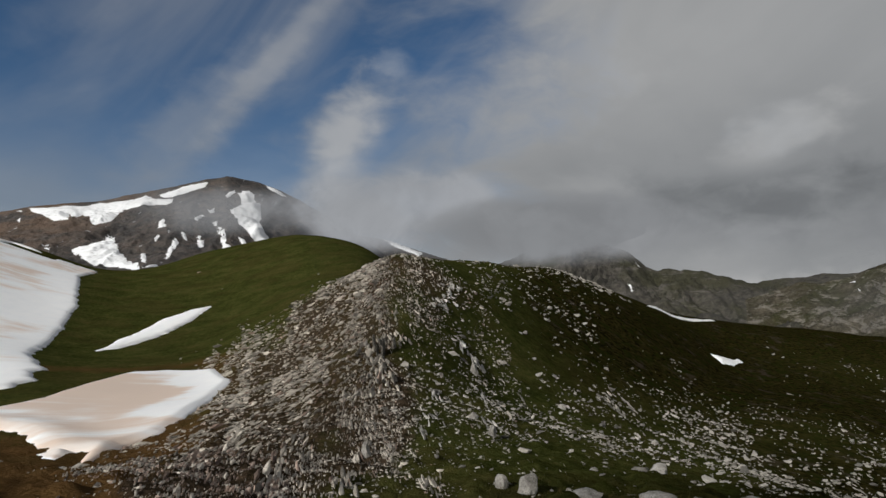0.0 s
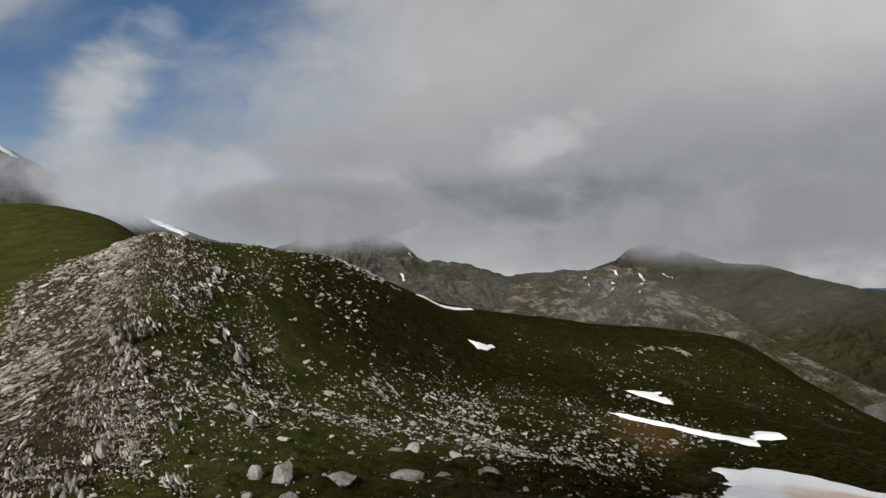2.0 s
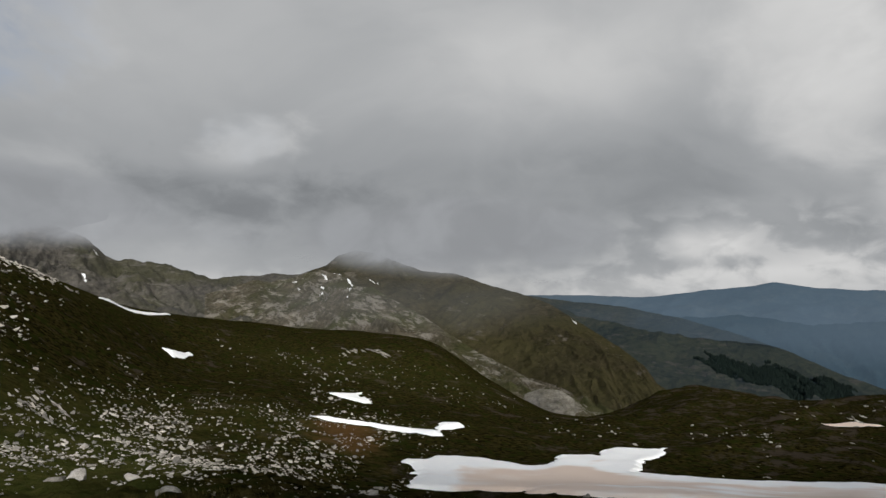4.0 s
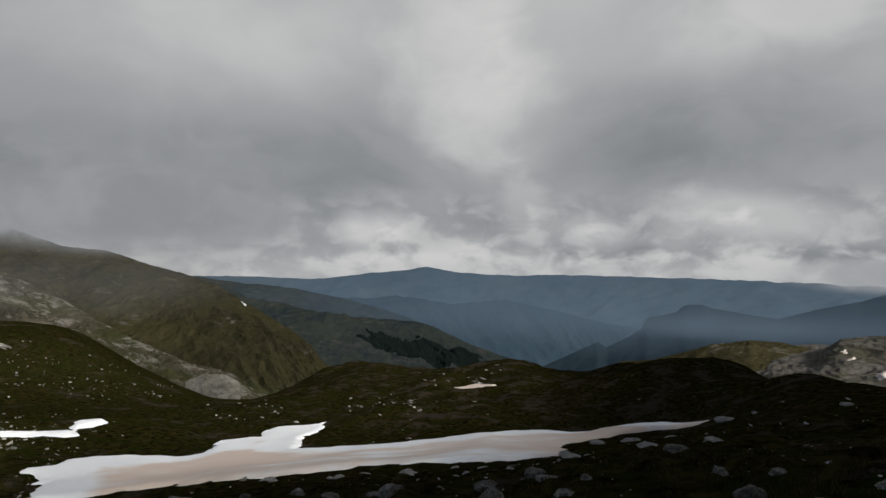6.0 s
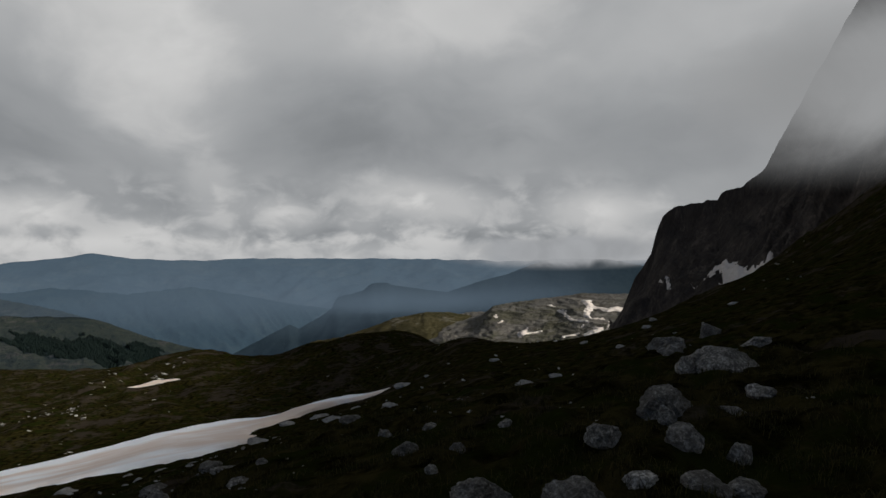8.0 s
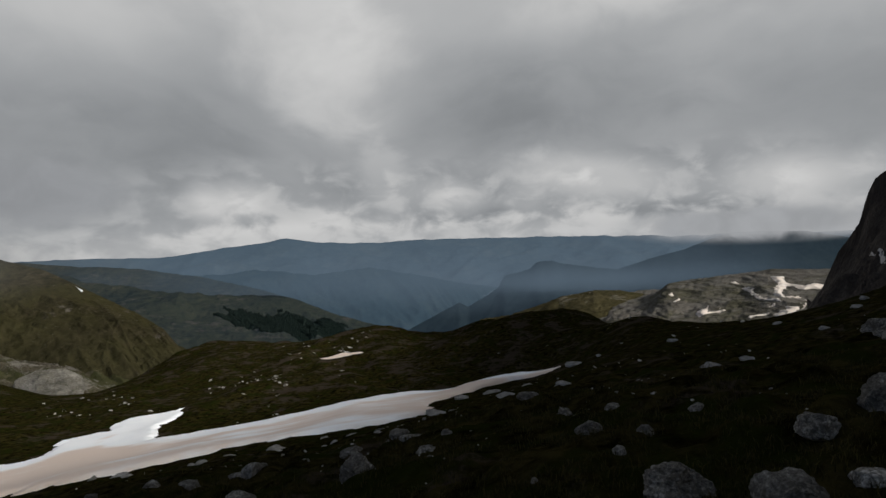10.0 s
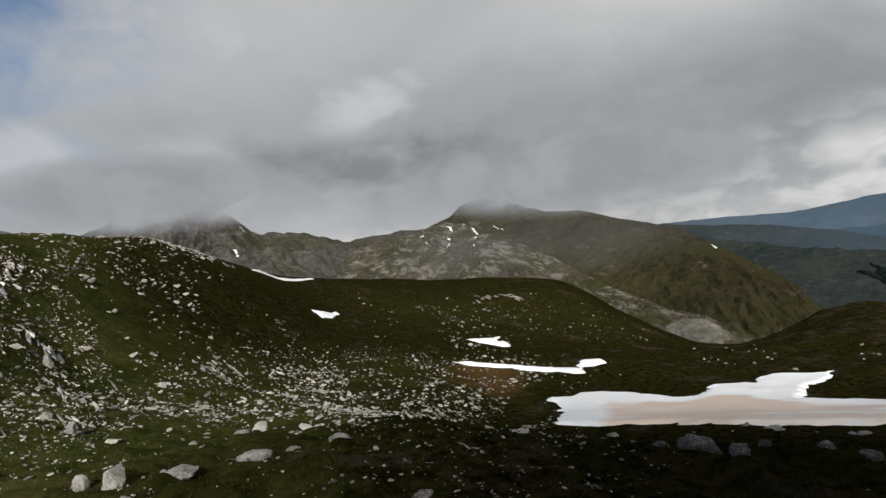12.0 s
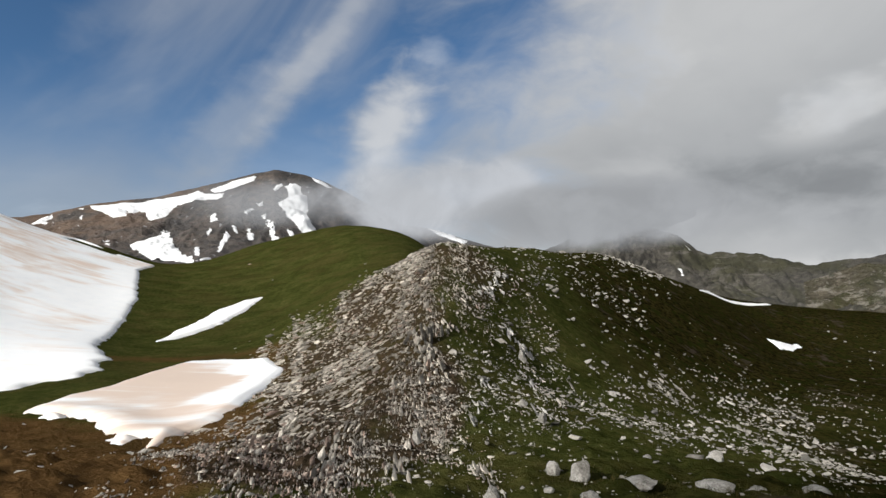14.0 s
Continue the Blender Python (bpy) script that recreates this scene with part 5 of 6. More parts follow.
def stone_material(name, colours, scatter):
    """Weathered limestone; single stones differ a little in tone."""
    def vary(n, colour, at):
        pick = n.put("ShaderNodeObjectInfo").outputs["Random"] if scatter == "object" else n.put("ShaderNodeNewGeometry").outputs["Random Per Island"]
        tone = n.ramp(pick, 0.0, 1.0, 0.42, 1.35)
        lichen = n.ramp(n.noise(at, 7.0, 5.0, 0.7), 0.58, 0.70, 0.0, 0.4)
        colour = n.vmath("MULTIPLY", colour, n.put("ShaderNodeCombineXYZ", {0: tone, 1: tone, 2: tone}).outputs[0]).outputs[0]
        return n.mix(lichen, colour, (0.10, 0.09, 0.07, 1))
    return material(name, colours, 2.2, rough=0.88, bump=0.7, bump_scale=22.0, extra=vary)


STONE = stone_material("single stone", [(0.22, 0.205, 0.18), (0.36, 0.345, 0.315), (0.52, 0.50, 0.47)], "object")
BROWN_STONE = stone_material("single rusty slab", [(0.15, 0.105, 0.08), (0.27, 0.21, 0.175), (0.42, 0.36, 0.32)], "object")
SCREE = stone_material("scattered stone", [(0.16, 0.148, 0.128), (0.29, 0.272, 0.243), (0.46, 0.438, 0.40)], "island")
RIB_STONE = stone_material("rib stone", [(0.27, 0.255, 0.235), (0.44, 0.425, 0.40), (0.58, 0.57, 0.55)], "island")
BED_STONE = stone_material("bed slab", [(0.21, 0.185, 0.15), (0.39, 0.355, 0.305), (0.58, 0.54, 0.485)], "island")
RED_SCREE = stone_material("rusty slab", [(0.13, 0.09, 0.068), (0.25, 0.185, 0.15), (0.40, 0.33, 0.29)], "island")


def crusted(n, colour, at):
    """Pits, cracks and lichen of an old block."""
    net = n.put("ShaderNodeTexVoronoi", {"Vector": n.vmath("ADD", at, n.vmath("MULTIPLY", n.put("ShaderNodeTexNoise", {"Vector": at, "Scale": 5.0}).outputs[1], (0.25, 0.25, 0.25)).outputs[0]).outputs[0], "Scale": 3.2})
    net.feature = "DISTANCE_TO_EDGE"
    crack = n.math("MULTIPLY", n.ramp(net.outputs[0], 0.0, 0.03, 0.55, 0.0), n.ramp(n.noise(at, 2.0, 3.0), 0.48, 0.6))
    pits = n.ramp(n.noise(at, 26.0, 5.0, 0.7), 0.44, 0.54, 0.75, 0.0)
    tone = n.ramp(n.put("ShaderNodeObjectInfo").outputs["Random"], 0.0, 1.0, 0.65, 1.15)
    colour = n.vmath("MULTIPLY", colour, n.put("ShaderNodeCombineXYZ", {0: tone, 1: tone, 2: tone}).outputs[0]).outputs[0]
    colour = n.mix(crack, colour, (0.03, 0.027, 0.022, 1))
    return n.mix(pits, colour, (0.06, 0.055, 0.047, 1))


BOULDER = material("old limestone block", [(0.035, 0.030, 0.025), (0.10, 0.091, 0.078), (0.27, 0.252, 0.224), (0.56, 0.535, 0.495)], 4.0, rough=0.95, bump=1.0, bump_scale=9.0, second=0.5, extra=crusted)
WHITE_ROCK = material("white limestone block", [(0.08, 0.073, 0.063), (0.17, 0.16, 0.145), (0.29, 0.278, 0.26), (0.44, 0.43, 0.41)], 3.4, rough=0.9, bump=0.8, bump_scale=14.0, second=0.5)
ROUND = [hull(300 + k, 12, (1.2, 0.75, 0.42)) for k in range(8)]
SLAB = [hull(340 + k, 11, (2.2, 0.52, 0.22)) for k in range(8)]
rs = np.random.RandomState(7)


def scatter(count, bearing, near, far, density):
    """Places spread evenly to the eye, thinned by a density in plan."""
    a = np.radians(rs.uniform(*bearing, count))
    r = np.exp(rs.uniform(math.log(near), math.log(far), count))
    x, y = -r * np.sin(a), r * np.cos(a)
    keep = rs.uniform(0, 1, count) < density(x, y)
    x, y = x[keep], y[keep]
    bare = np.ones(len(x), bool)
    for outline in SNOW_OUTLINES:
        bare &= signed_distance(x, y, outline) < 0.0
    return x[bare], y[bare]


def turns(kind, count, strike, x, y):
    """Rotation matrices: slabs stand on edge along the strike of the beds, loose stones lie as they fell."""
    out = np.empty((count, 3, 3))
    for i in range(count):
        if kind[i]:
            e = Euler((radians(rs.normal(50, 16)), radians(rs.normal(-14, 8)), radians(90 + strike[i] + rs.normal(0, 7))))
        else:
            e = Euler((rs.normal(0, 0.3), rs.normal(0, 0.3), rs.uniform(0, 6.28)))
        out[i] = np.array(e.to_matrix())
    return out


def stone_density(x, y):
    r = np.hypot(x, y)
    b = np.degrees(np.arctan2(-x, y))
    patchy = smooth(0.0, 0.36, fbm(x / (1.2 + 0.07 * r), y / (1.2 + 0.07 * r), 4, 41, 0.6))
    flank = smooth(-52, -34, b) * (1 - smooth(4, 10, b)) * (1 - 0.75 * smooth(36, 60, r)) * (1 - smooth(70, 105, r)) * smooth(12, 19, r)
    wash = near_line(x, y, WASH_LINE, 9.0)
    brow = near_line(x, y, BROW_LINE, 7.0)
    knoll = near_line(x, y, KNOLL_LINE, 15.0)
    right = 1 - smooth(-58, -48, b)
    close = (1 - smooth(11, 17, r)) * (1 - smooth(6, 14, b))
    left = smooth(8, 16, b)
    hollow = near_line(x, y, [(-5.5, 9.5), (-9, 16), (-9.5, 26)], 4.5)
    under = near_line(x, y, [(1.5, 41), (6, 46), (11, 52), (17, 58)], 9.0)
    lawn = near_line(x, y, [(2.5, 14), (4.2, 17.5), (7, 20)], 3.2)
    d = flank * (0.035 + 0.60 * patchy) + 0.25 * wash * patchy + 0.40 * brow * patchy + 0.12 * knoll * patchy + 0.30 * hollow * patchy + 0.35 * under * patchy
    d = d * (1 - 0.85 * lawn) + 0.08 * patchy * near_line(x, y, [(55, 28), (64, 18), (82, 12), (95, 3), (84, -6), (73, -15), (55, -19)], 16.0)
    return np.clip(d + 0.009 * right * (0.1 + 2.2 * patchy) + 0.06 * close * (1 - right) + 0.010 * left * patchy, 0, 1)


def bed_density(x, y):
    r = np.hypot(x, y)
    patchy = smooth(-0.25, 0.35, fbm(x / (1.0 + 0.05 * r), y / (1.0 + 0.05 * r), 4, 45, 0.6))
    # rows along the strike, a hand's breadth to a stride apart
    across = (0.97 * x + 0.22 * y) / (0.16 + 0.012 * r) + 0.8 * fbm(x / 3, y / 6, 2, 46)
    rows = smooth(-0.15, 0.45, vnoise(across, (0.97 * y - 0.22 * x) / (1.2 + 0.08 * r), 43))
    return beds(x, y) * (0.30 + 0.70 * rows) * (0.45 + 0.55 * patchy) * (1 - 0.5 * smooth(40, 80, r))


sx, sy = scatter(150000, (-136, 44), 6.5, 125, stone_density)
sr = np.hypot(sx, sy)
size = np.clip((0.012 + 0.0041 * sr) * np.exp(rs.normal(0, 0.50, len(sx))), 0.03, 0.8)
on_ridge = rs.uniform(0, 1, len(sx)) < 0.4
size = np.where(on_ridge, 0.6, 1.0) * size
first_bed = len(sx)
bx, by = scatter(200000, (-6, 36), 7.5, 100, bed_density)
br = np.hypot(bx, by)
sx, sy, on_ridge = np.append(sx, bx), np.append(sy, by), np.append(on_ridge, rs.uniform(0, 1, len(bx)) < 0.55 + 0.45 * near_line(bx, by, [(-3.0, 8), (-3.4, 18), (-3.0, 30), (-3.2, 44)], 2.0 + 0.10 * br))
last_bed = len(sx)
size = np.append(size, np.clip((0.013 + 0.0035 * br) * np.exp(rs.normal(0, 0.48, len(bx))), 0.04, 0.7))
# the wash that runs down to the basin, and the stony knoll beyond it
wx, wy = scatter(56000, (-54, -8), 22, 100, lambda x, y: np.clip(0.36 * near_line(x, y, WASH_LINE[1:], 13.0) * (0.08 + 0.85 * smooth(-0.3, 0.3, fbm(x / 2.5, y / 2.5, 4, 47, 0.6))) + 0.22 * near_line(x, y, KNOLL_LINE, 18.0) * smooth(-0.1, 0.4, fbm(x / 4, y / 4, 4, 48, 0.6)), 0, 1))
wr = np.hypot(wx, wy)
on_edge = rs.uniform(0, 1, len(wx)) < 0.3
sx, sy, on_ridge = np.append(sx, wx), np.append(sy, wy), np.append(on_ridge, on_edge)
size = np.append(size, np.where(on_edge, 0.6, 1.0) * np.clip((0.008 + 0.0042 * wr) * np.exp(rs.normal(0, 0.48, len(wx))), 0.05, 0.7) * (1 - 0.4 * smooth(34, 60, wr)))
white = np.zeros(len(sx), bool)


def rib(x0, y0, x1, y1, count, wide, least, most):
    """A rib of bedrock: blocks and slabs crowded along a line."""
    f = np.sort(rs.beta(0.8, 0.8, count))
    wave = 0.5 * wide * np.sin(9 * f + x0 * 3)
    return x0 + (x1 - x0) * f + rs.normal(0, wide, count) + wave, y0 + (y1 - y0) * f + rs.normal(0, wide, count), rs.uniform(least, most, count)


for args in ((0.75, 40.4, -0.45, 34.8, 48, 0.24, 0.30, 0.70), (0.7, 32.6, 1.7, 31.4, 34, 0.16, 0.35, 0.7), (1.3, 18.6, 1.5, 27.0, 18, 0.20, 0.2, 0.45), (-3.6, 26.4, -1.9, 28.2, 34, 0.35, 0.30, 0.65),
             (-2.4, 21.5, -2.7, 26.0, 42, 0.24, 0.30, 0.65), (0.0, 9.9, -0.6, 13.0, 20, 0.10, 0.14, 0.30), (-1.6, 10.1, -2.2, 15.5, 30, 0.10, 0.14, 0.34), (-0.6, 15.5, -0.4, 23.0, 26, 0.16, 0.18, 0.42),
             (-2.7, 9.4, -3.9, 15.0, 40, 0.10, 0.14, 0.34), (9.0, 36.0, 11.0, 40.0, 40, 0.6, 0.25, 0.6), (12.5, 69.0, 20.0, 75.0, 60, 1.2, 0.3, 0.8), (61.5, 79.0, 66.0, 75.0, 12, 0.5, 0.5, 0.9), (65.5, 75.0, 64.2, 71.8, 10, 0.3, 0.5, 1.0)):
    x, y, s = rib(*args)
    sx, sy, size = np.append(sx, x), np.append(sy, y), np.append(size, s)
    on_ridge = np.append(on_ridge, np.ones(len(x), bool))
    white = np.append(white, np.full(len(x), abs(args[0]) < 2.0 and args[1] > 15))
sr = np.hypot(sx, sy)
# the beds swing round on the sunny side of the ridge
rot = turns(on_ridge, len(sx), 10.0 - 48.0 * smooth(2.0, 5.5, -sx) * smooth(13, 20, sy), sx, sy)
sz = ground(sx, sy)
pick = rs.randint(0, 8, len(sx))
order = np.argsort(sr)
nearest, rest = order[:290], order[290:]


def joined(name, idx, mat, label):
    """Many stones as one spread of scree."""
    vs, fs, base = [], [], 0
    for i in idx:
        v, f = (SLAB if on_ridge[i] else ROUND)[pick[i]]
        q = (v * size[i]) @ rot[i].T + (sx[i], sy[i], sz[i] + size[i] * (0.10 if on_ridge[i] else 0.08))
        vs.append(q)
        fs.append(f + base)
        base += len(v)
    me = mesh_from(name, np.concatenate(vs).tolist(), np.concatenate(fs).tolist(), mat, False)
    return tagged(new(name, me), label, "scree", kind="stuff")


in_beds = np.zeros(len(sx), bool)
in_beds[first_bed:last_bed] = True
in_beds |= on_ridge & (sx < -0.2) & ~white
rusty = in_beds & (rs.uniform(0, 1, len(sx)) < 0.12 + 0.55 * near_line(sx, sy, [(-2.6, 8), (-4.2, 11), (-5.5, 15)], 2.2))
joined("scree", [i for i in rest if not in_beds[i] and not white[i]], SCREE, "pale limestone stones scattered over the turf")
joined("rib_stones", [i for i in rest if white[i]], RIB_STONE, "pale limestone blocks along bare ribs of the ridge")
joined("bed_slabs", [i for i in rest if in_beds[i] and not rusty[i]], BED_STONE, "pale weathered slabs crowded along the stony ridge")
joined("rusty_scree", [i for i in rest if rusty[i]], RED_SCREE, "rusty brown slabs standing on edge in the ridge")
stone_meshes = {}
for i in nearest:
    key = (bool(on_ridge[i]), int(pick[i]), bool(rusty[i]))
    if key not in stone_meshes:
        v, f = (SLAB if key[0] else ROUND)[key[1]]
        stone_meshes[key] = mesh_from("stone", v.tolist(), f.tolist(), BROWN_STONE if key[2] else STONE, False)
    ob = new("stone", stone_meshes[key])
    ob.matrix_world = Matrix.LocRotScale((sx[i], sy[i], sz[i] + size[i] * 0.08), Matrix(rot[i].tolist()).to_quaternion(), (size[i],) * 3)
    tagged(ob, "thin rusty brown slab standing on edge" if key[2] else "pale limestone slab standing on edge in the turf" if key[0] else "small pale limestone stone lying in the turf", "stone", group="stones by the stand")


def boulder(name, x, y, wide, high, deep=None, turn=0.0, sink=0.33, seed=1, lift=0.0, label="", crack=0.05, mat=None):
    """A weathered limestone block, half sunk in the turf, cut by cracks and flat breaks."""
    rnd = random.Random(seed)
    bm = bmesh.new()
    bmesh.ops.create_icosphere(bm, subdivisions=5 if wide > 0.4 and math.hypot(x, y) < 9 else 4, radius=0.5)
    # broken faces: a flat tilted top, steep sides, a few corners knocked off
    cuts = [(Vector((rnd.uniform(-0.3, 0.3), rnd.uniform(-0.3, 0.3), 1)).normalized(), rnd.uniform(0.30, 0.40))]
    a0 = rnd.uniform(0, 6.28)
    for k in range(5):
        a = a0 + k * 1.2566 + rnd.uniform(-0.35, 0.35)
        cuts.append((Vector((math.cos(a), math.sin(a), rnd.uniform(0.0, 0.9))).normalized(), rnd.uniform(0.28, 0.44)))
    for _ in range(7):
        cuts.append((Vector([rnd.gauss(0, 1), rnd.gauss(0, 1), abs(rnd.gauss(0, 1))]).normalized(), rnd.uniform(0.33, 0.45)))
    off = Vector((rnd.uniform(0, 90), rnd.uniform(0, 90), rnd.uniform(0, 90)))
    dip = Vector((rnd.uniform(-0.4, 0.4), rnd.uniform(-0.4, 0.4), 1)).normalized()
    for v in bm.verts:
        c = v.co.copy()
        for d, h in cuts:
            over = c.dot(d) - h
            if over > 0:
                c -= d * over * 0.96
        f = noise.fractal(c * 4.5 + off, 0.8, 2.2, 6)
        bed = c.dot(dip) * 9 + 0.8 * noise.noise(c * 2.5 + off)
        step = bed - math.floor(bed)
        k = 1 - abs(noise.noise(c * 4.0 + off * 0.7))
        c *= 1 + 0.15 * f + 0.05 * (step - 0.5) - crack * max(0.0, k - 0.88) * 8
        v.co = (c.x * wide * 0.98, c.y * (deep or wide * 0.8) * 0.98, c.z * high * 1.12)
    bm.normal_update()
    for e in bm.edges:
        e.smooth = e.calc_face_angle(0.0) < 0.45
    me = bpy.data.meshes.new(name)
    bm.to_mesh(me)
    bm.free()
    me.materials.append(mat or BOULDER)
    me.polygons.foreach_set("use_smooth", np.ones(len(me.polygons), dtype=bool))
    ob = new(name, me)
    z = float(ground(np.array([x]), np.array([y]))[0])
    ob.matrix_world = pose(x, y, z + high * (0.5 - sink) + lift, rnd.uniform(-8, 8), rnd.uniform(-8, 8), turn)
    return tagged(ob, label or "weathered grey limestone boulder sunk in the turf", "boulder", group="boulders on the pass")


# blocks and the heap on the dark slope: place, breadth, height, fitted to the camera's view
for k, (x, y, wide, high) in enumerate((
        (4.66, -1.51, 0.69, 0.35), (3.98, -1.93, 0.62, 0.44), (5.14, -2.79, 0.46, 0.24), (4.02, -2.42, 0.31, 0.13), (3.74, -2.68, 0.45, 0.20), (3.87, -3.10, 0.35, 0.17), (5.69, -3.78, 0.74, 0.52),
        (7.53, -5.96, 1.20, 0.62), (14.39, -9.98, 1.27, 0.70), (12.92, -9.09, 0.72, 0.47), (7.72, -5.55, 0.49, 0.34), (15.96, -12.47, 0.88, 0.68), (11.20, -9.95, 0.95, 0.38), (4.46, -3.07, 0.38, 0.30),
        (4.34, -3.46, 0.27, 0.27), (5.38, -4.28, 0.44, 0.12), (5.62, -4.83, 0.36, 0.19), (5.50, -3.65, 0.23, 0.29),
        )):
    boulder("boulder", x, y, wide * 0.86, high * 0.9, turn=37.0 * k + math.degrees(math.atan2(y, x)), seed=500 + k, sink=0.34, label="rugged grey limestone block on the dark right-hand slope")
# smaller stones half sunk about the stand
for k, (x, y, wide, high) in enumerate((
        (7.25, -1.52, 0.42, 0.19), (6.42, -1.88, 0.21, 0.14), (8.63, -1.51, 0.21, 0.15), (8.05, -2.00, 0.24, 0.10), (7.10, -2.66, 0.22, 0.10), (5.70, -1.42, 0.15, 0.11), (7.89, 1.17, 0.58, 0.38),
        (10.47, 3.28, 0.51, 0.29), (9.00, 0.08, 0.20, 0.10), (9.97, 0.58, 0.52, 0.12), (8.49, 0.36, 0.31, 0.11), (10.16, 1.61, 0.48, 0.19), (5.53, -0.66, 0.10, 0.07), (10.66, 0.86, 0.49, 0.14),
        (11.14, -1.35, 0.47, 0.16), (9.35, 6.44, 0.85, 0.37), (8.92, 5.50, 0.33, 0.26), (10.07, 5.73, 0.26, 0.20), (10.48, 4.33, 0.49, 0.14), (10.64, 3.25, 0.48, 0.18), (7.75, 2.58, 0.51, 0.21),
        (10.84, 3.66, 0.38, 0.13), (8.75, 6.76, 0.36, 0.14), (10.66, 5.07, 0.33, 0.16), (5.77, 5.54, 0.19, 0.07), (4.07, 6.70, 0.31, 0.09), (3.59, 11.07, 0.43, 0.17), (3.57, 8.13, 0.21, 0.10),
        )):
    boulder("boulder", x, y, wide, high, turn=29.0 * k, seed=560 + k, sink=0.30)
# pale blocks along the lip of the basin and beyond it, placed and sized to fit the camera's view
for k, (x, y, wide, high) in enumerate((
        (13.61, -5.64, 0.97, 0.35), (14.49, -6.82, 0.88, 0.32), (11.68, -4.93, 0.28, 0.09), (22.82, -4.03, 0.73, 0.26), (19.88, -11.94, 0.85, 0.25), (46.95, -11.39, 0.90, 0.36), (24.27, -20.57, 1.10, 0.32),
        (31.95, -21.46, 0.88, 0.46), (28.26, -18.57, 1.24, 0.31), (27.06, 7.81, 1.45, 0.48), (35.29, 1.06, 1.57, 0.63), (18.35, 3.72, 0.60, 0.35), (42.17, -2.88, 2.38, 0.56), (41.35, -5.12, 1.56, 0.39),
        (27.51, -0.14, 1.03, 0.26), (36.66, -13.33, 1.44, 0.43), (32.39, -17.20, 1.18, 0.27), (27.27, 0.56, 1.90, 0.51), (24.31, -2.21, 1.78, 0.46), (22.11, -3.99, 1.23, 0.38), (47.51, -9.62, 2.53, 0.72),
        (25.98, 7.31, 1.15, 0.36), (29.74, 6.14, 1.09, 0.35), (25.02, 10.13, 1.03, 0.31), (42.14, -0.85, 1.98, 0.52), (27.49, 4.28, 1.45, 0.32), (19.01, 2.25, 0.54, 0.18), (26.59, 13.97, 1.14, 0.31),
        (22.98, 6.47, 1.04, 0.32), (23.99, 21.03, 1.07, 0.55), (27.00, 14.60, 1.40, 0.26), (19.37, 3.64, 0.62, 0.22), (25.16, 10.60, 0.73, 0.26), (26.78, 9.69, 1.08, 0.22), (4.38, 11.76, 0.58, 0.16),
        )):
    boulder("boulder", x, y, wide * 0.62, high * 0.6, turn=41.0 * k, seed=720 + k, sink=0.34, label="pale limestone block at the lip of the basin", mat=WHITE_ROCK)
# the white block, the flat slab and their neighbours below the ridge
for k, (x, y, wide, high) in enumerate((
        (1.41, 11.96, 0.51, 0.57), (2.23, 11.17, 0.84, 0.21), (1.25, 9.81, 0.47, 0.27), (0.95, 12.44, 0.30, 0.44), (3.31, 12.15, 0.27, 0.13), (3.30, 15.03, 0.31, 0.14), (3.42, 11.06, 0.75, 0.19),
        (4.19, 11.16, 0.40, 0.20), (5.10, 11.18, 0.68, 0.23), (5.64, 31.41, 0.59, 0.41), (0.77, 20.01, 0.37, 0.33), (1.20, 17.99, 0.33, 0.53), (1.28, 30.06, 0.58, 0.77), (5.17, 16.14, 0.55, 0.41),
        (0.70, 10.36, 0.24, 0.11), (-0.18, 9.43, 0.35, 0.30), (-1.99, 15.36, 0.35, 0.57),
        )):
    boulder("boulder", x, y, wide * 0.85, high * 0.9, turn=20.0 + 53.0 * k, seed=620 + k, sink=0.24, mat=WHITE_ROCK,
            label="upright white limestone block on dark turf" if high > 0.8 * wide else "flat pale limestone slab lying in the turf" if high < 0.35 * wide else "pale limestone block among the stones")
# upright slabs with a dark gap between them
for k in range(5):
    boulder("upright_slab", -2.2 - 0.24 * k + 0.15 * math.sin(k * 5.0), 26.3 + 0.4 * math.cos(k * 3.0), 0.5, 0.75 + 0.2 * math.sin(k * 2.0), 0.12, turn=80 + 6 * math.sin(k * 7.0), sink=0.3, seed=680 + k, label="upright limestone slab with a dark gap behind")


# ---------------------------------------------------------------- turf
def grass_material(name, dark, light):
    m = bpy.data.materials.new(name)
    m.use_nodes = True
    n = Nodes(m.node_tree)
    colour = n.mix(n.put("ShaderNodeNewGeometry").outputs["Random Per Island"], (*dark, 1), (*light, 1))
    shader = n.put("ShaderNodeBsdfPrincipled", {"Base Color": colour, "Roughness": 0.8, "Specular IOR Level": 0.05})
    n.put("ShaderNodeOutputMaterial", {"Surface": shader.outputs[0]})
    return m


GRASS = grass_material("grass blades", (0.008, 0.010, 0.002), (0.058, 0.046, 0.013))


def grass_density(x, y):
    return np.clip(1 - 1.6 * smooth(0.05, 0.5, near_line(x, y, RIDGE_LINE, 5.0 + 0.1 * np.hypot(x, y))), 0, 1) * smooth(-0.5, 0.2, vnoise(x / 0.42, y / 0.42, 14)) * (1 - 0.9 * soil_amount(x, y))


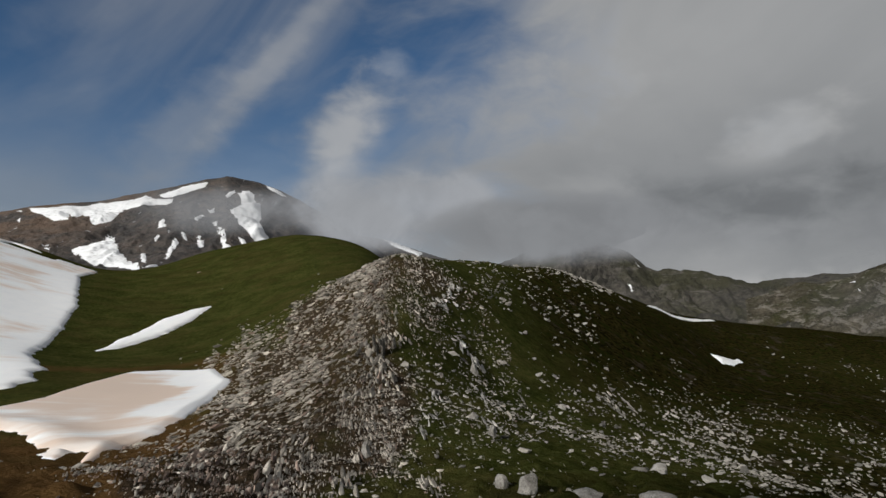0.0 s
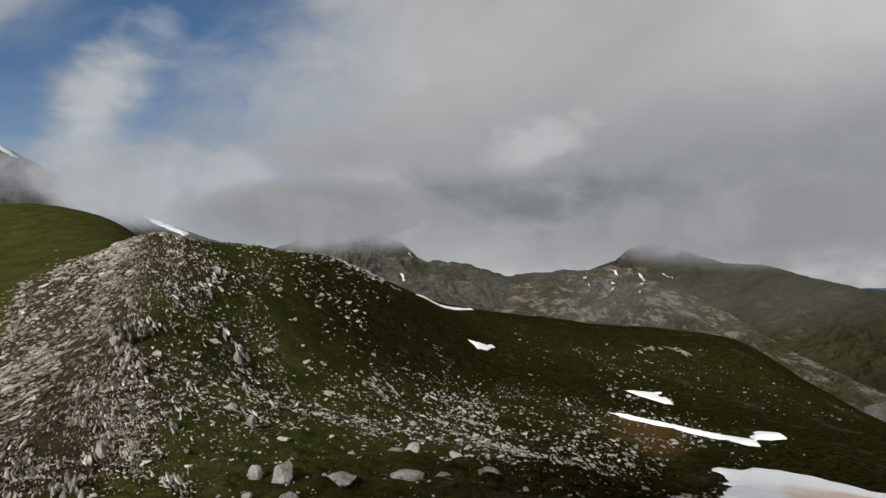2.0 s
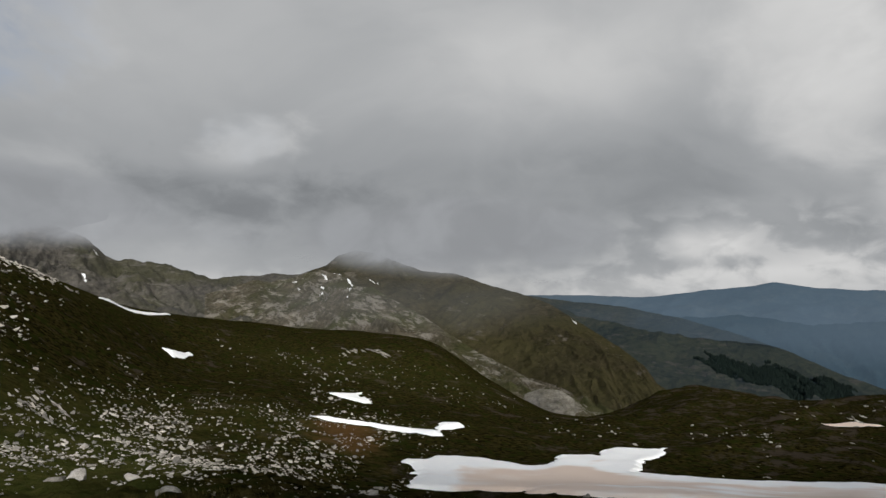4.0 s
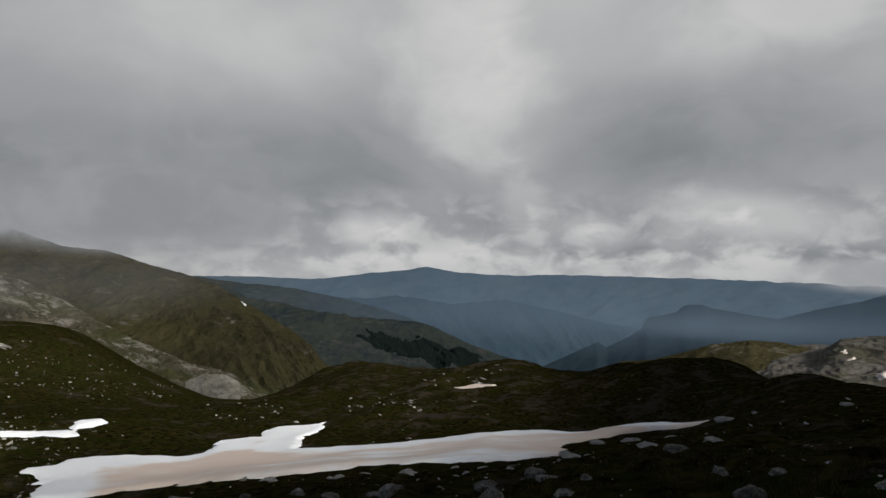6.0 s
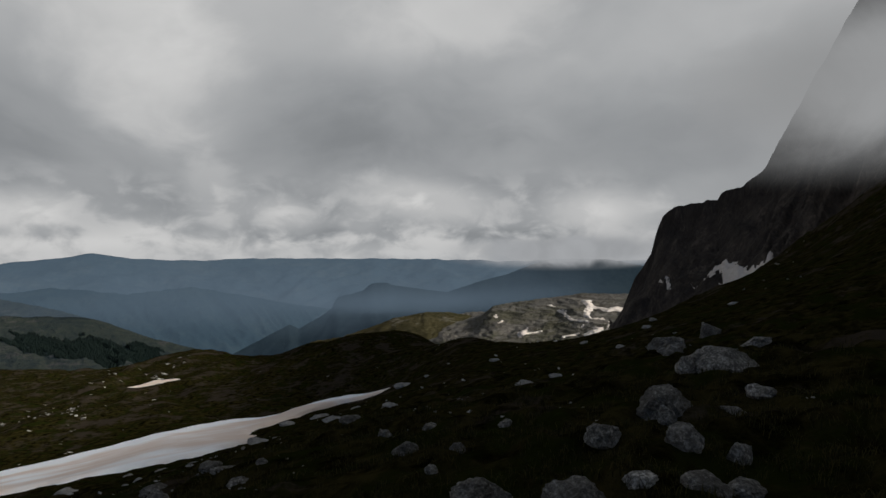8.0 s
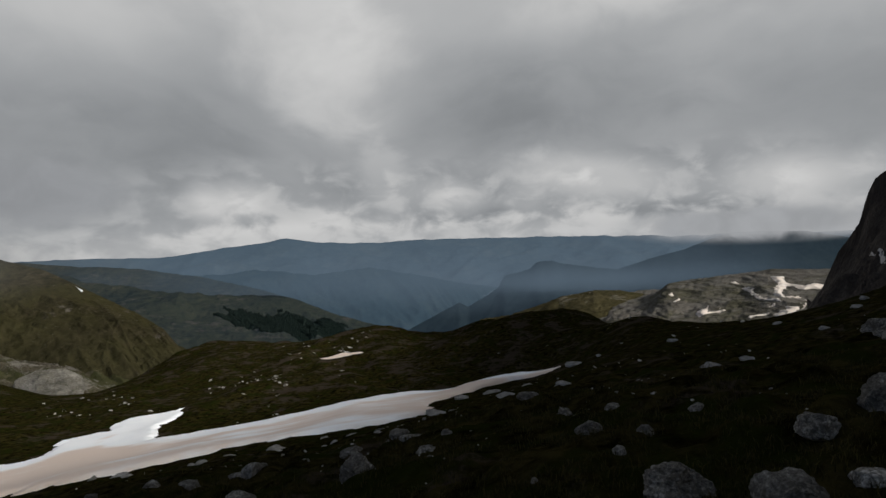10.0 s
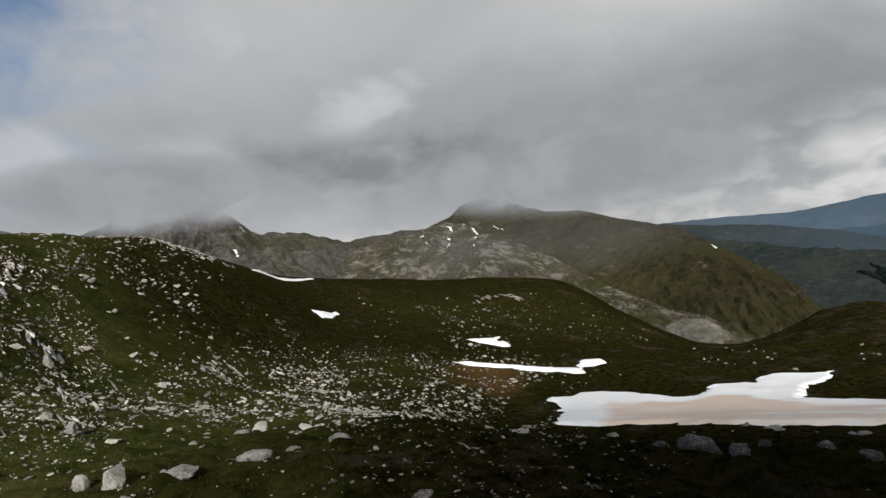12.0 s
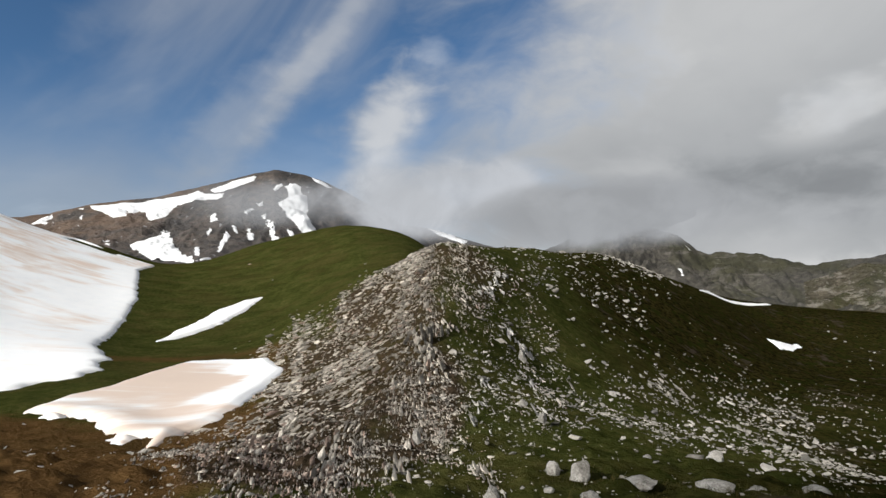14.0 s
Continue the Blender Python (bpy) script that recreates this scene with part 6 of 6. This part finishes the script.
gx, gy = scatter(34000, (-138, 45), 2.2, 13, grass_density)
gr = np.hypot(gx, gy)
gz = ground(gx, gy)
blades = 6
n_tuft = len(gx)
ang = rs.uniform(0, 6.28, (n_tuft, blades))
tall = (0.050 + 0.002 * gr)[:, None] * rs.uniform(0.6, 1.4, (n_tuft, blades))
thin = 0.05 * tall
root = np.stack([gx[:, None] + 0.5 * tall * np.cos(ang * 3), gy[:, None] + 0.5 * tall * np.sin(ang * 3), np.repeat(gz[:, None], blades, 1) - 0.02], -1)
lean = np.stack([np.cos(ang), np.sin(ang), np.zeros_like(ang)], -1)
cross = np.stack([-np.sin(ang), np.cos(ang), np.zeros_like(ang)], -1)
up_z = np.array([0.0, 0.0, 1.0])
q0, q1 = root - cross * thin[..., None], root + cross * thin[..., None]
knee = root + lean * (0.25 * tall)[..., None] + up_z * (0.75 * tall)[..., None]
q2, q3 = knee + cross * (0.6 * thin)[..., None], knee - cross * (0.6 * thin)[..., None]
tip = root + lean * (0.75 * tall)[..., None] + up_z * (1.05 * tall)[..., None]
pts = np.stack([q0, q1, q2, q3, tip], 2).reshape(-1, 3)
base = (np.arange(n_tuft * blades) * 5)[:, None]
me = bpy.data.meshes.new("grass")
me.from_pydata(pts.tolist(), [], (base + np.array([0, 1, 2, 3])).tolist() + (base + np.array([3, 2, 4])).tolist())
me.materials.append(GRASS)
tagged(new("grass", me), "short dark alpine grass in tussocks", "grass", kind="stuff")

# ---------------------------------------------------------------- the wood on the foothill
WOOD = [(0.600, 0.436), (0.645, 0.264), (0.698, 0.324), (0.736, 0.218), (0.796, 0.209), (0.842, 0.163), (0.883, 0.266), (0.879, 0.315), (0.801, 0.501), (0.721, 0.487), (0.654, 0.467)]
FIR = grass_material("dark firs", (0.004, 0.008, 0.008), (0.009, 0.015, 0.012))
u, v = rs.uniform(0.58, 0.90, 18000), rs.uniform(0.13, 0.53, 18000)
inside = signed_distance(u, v * 0.6, [(a, b * 0.6) for a, b in WOOD]) + 0.03 * fbm(u * 40, v * 25, 3, 77) > 0
at = WOODHILL.at(u[inside], v[inside])
vs, fs = [], []
for p in at:
    h, w, a0 = rs.uniform(5, 9.5), rs.uniform(1.7, 2.8), rs.uniform(0, 6.28)
    for lo, hi, wid in ((0.05, 0.6, 1.0), (0.35, 1.0, 0.68)):
        b = len(vs)
        for k in range(5):
            a = a0 + k * 1.2566
            vs.append((p[0] + w * wid * math.cos(a), p[1] + w * wid * math.sin(a), p[2] + h * lo))
        vs.append((p[0], p[1], p[2] + h * hi))
        fs += [(b + k, b + (k + 1) % 5, b + 5) for k in range(5)]
tagged(new("fir_wood", mesh_from("fir_wood", vs, fs, FIR, False)), "dark fir wood on the foothill", "wood", kind="stuff")
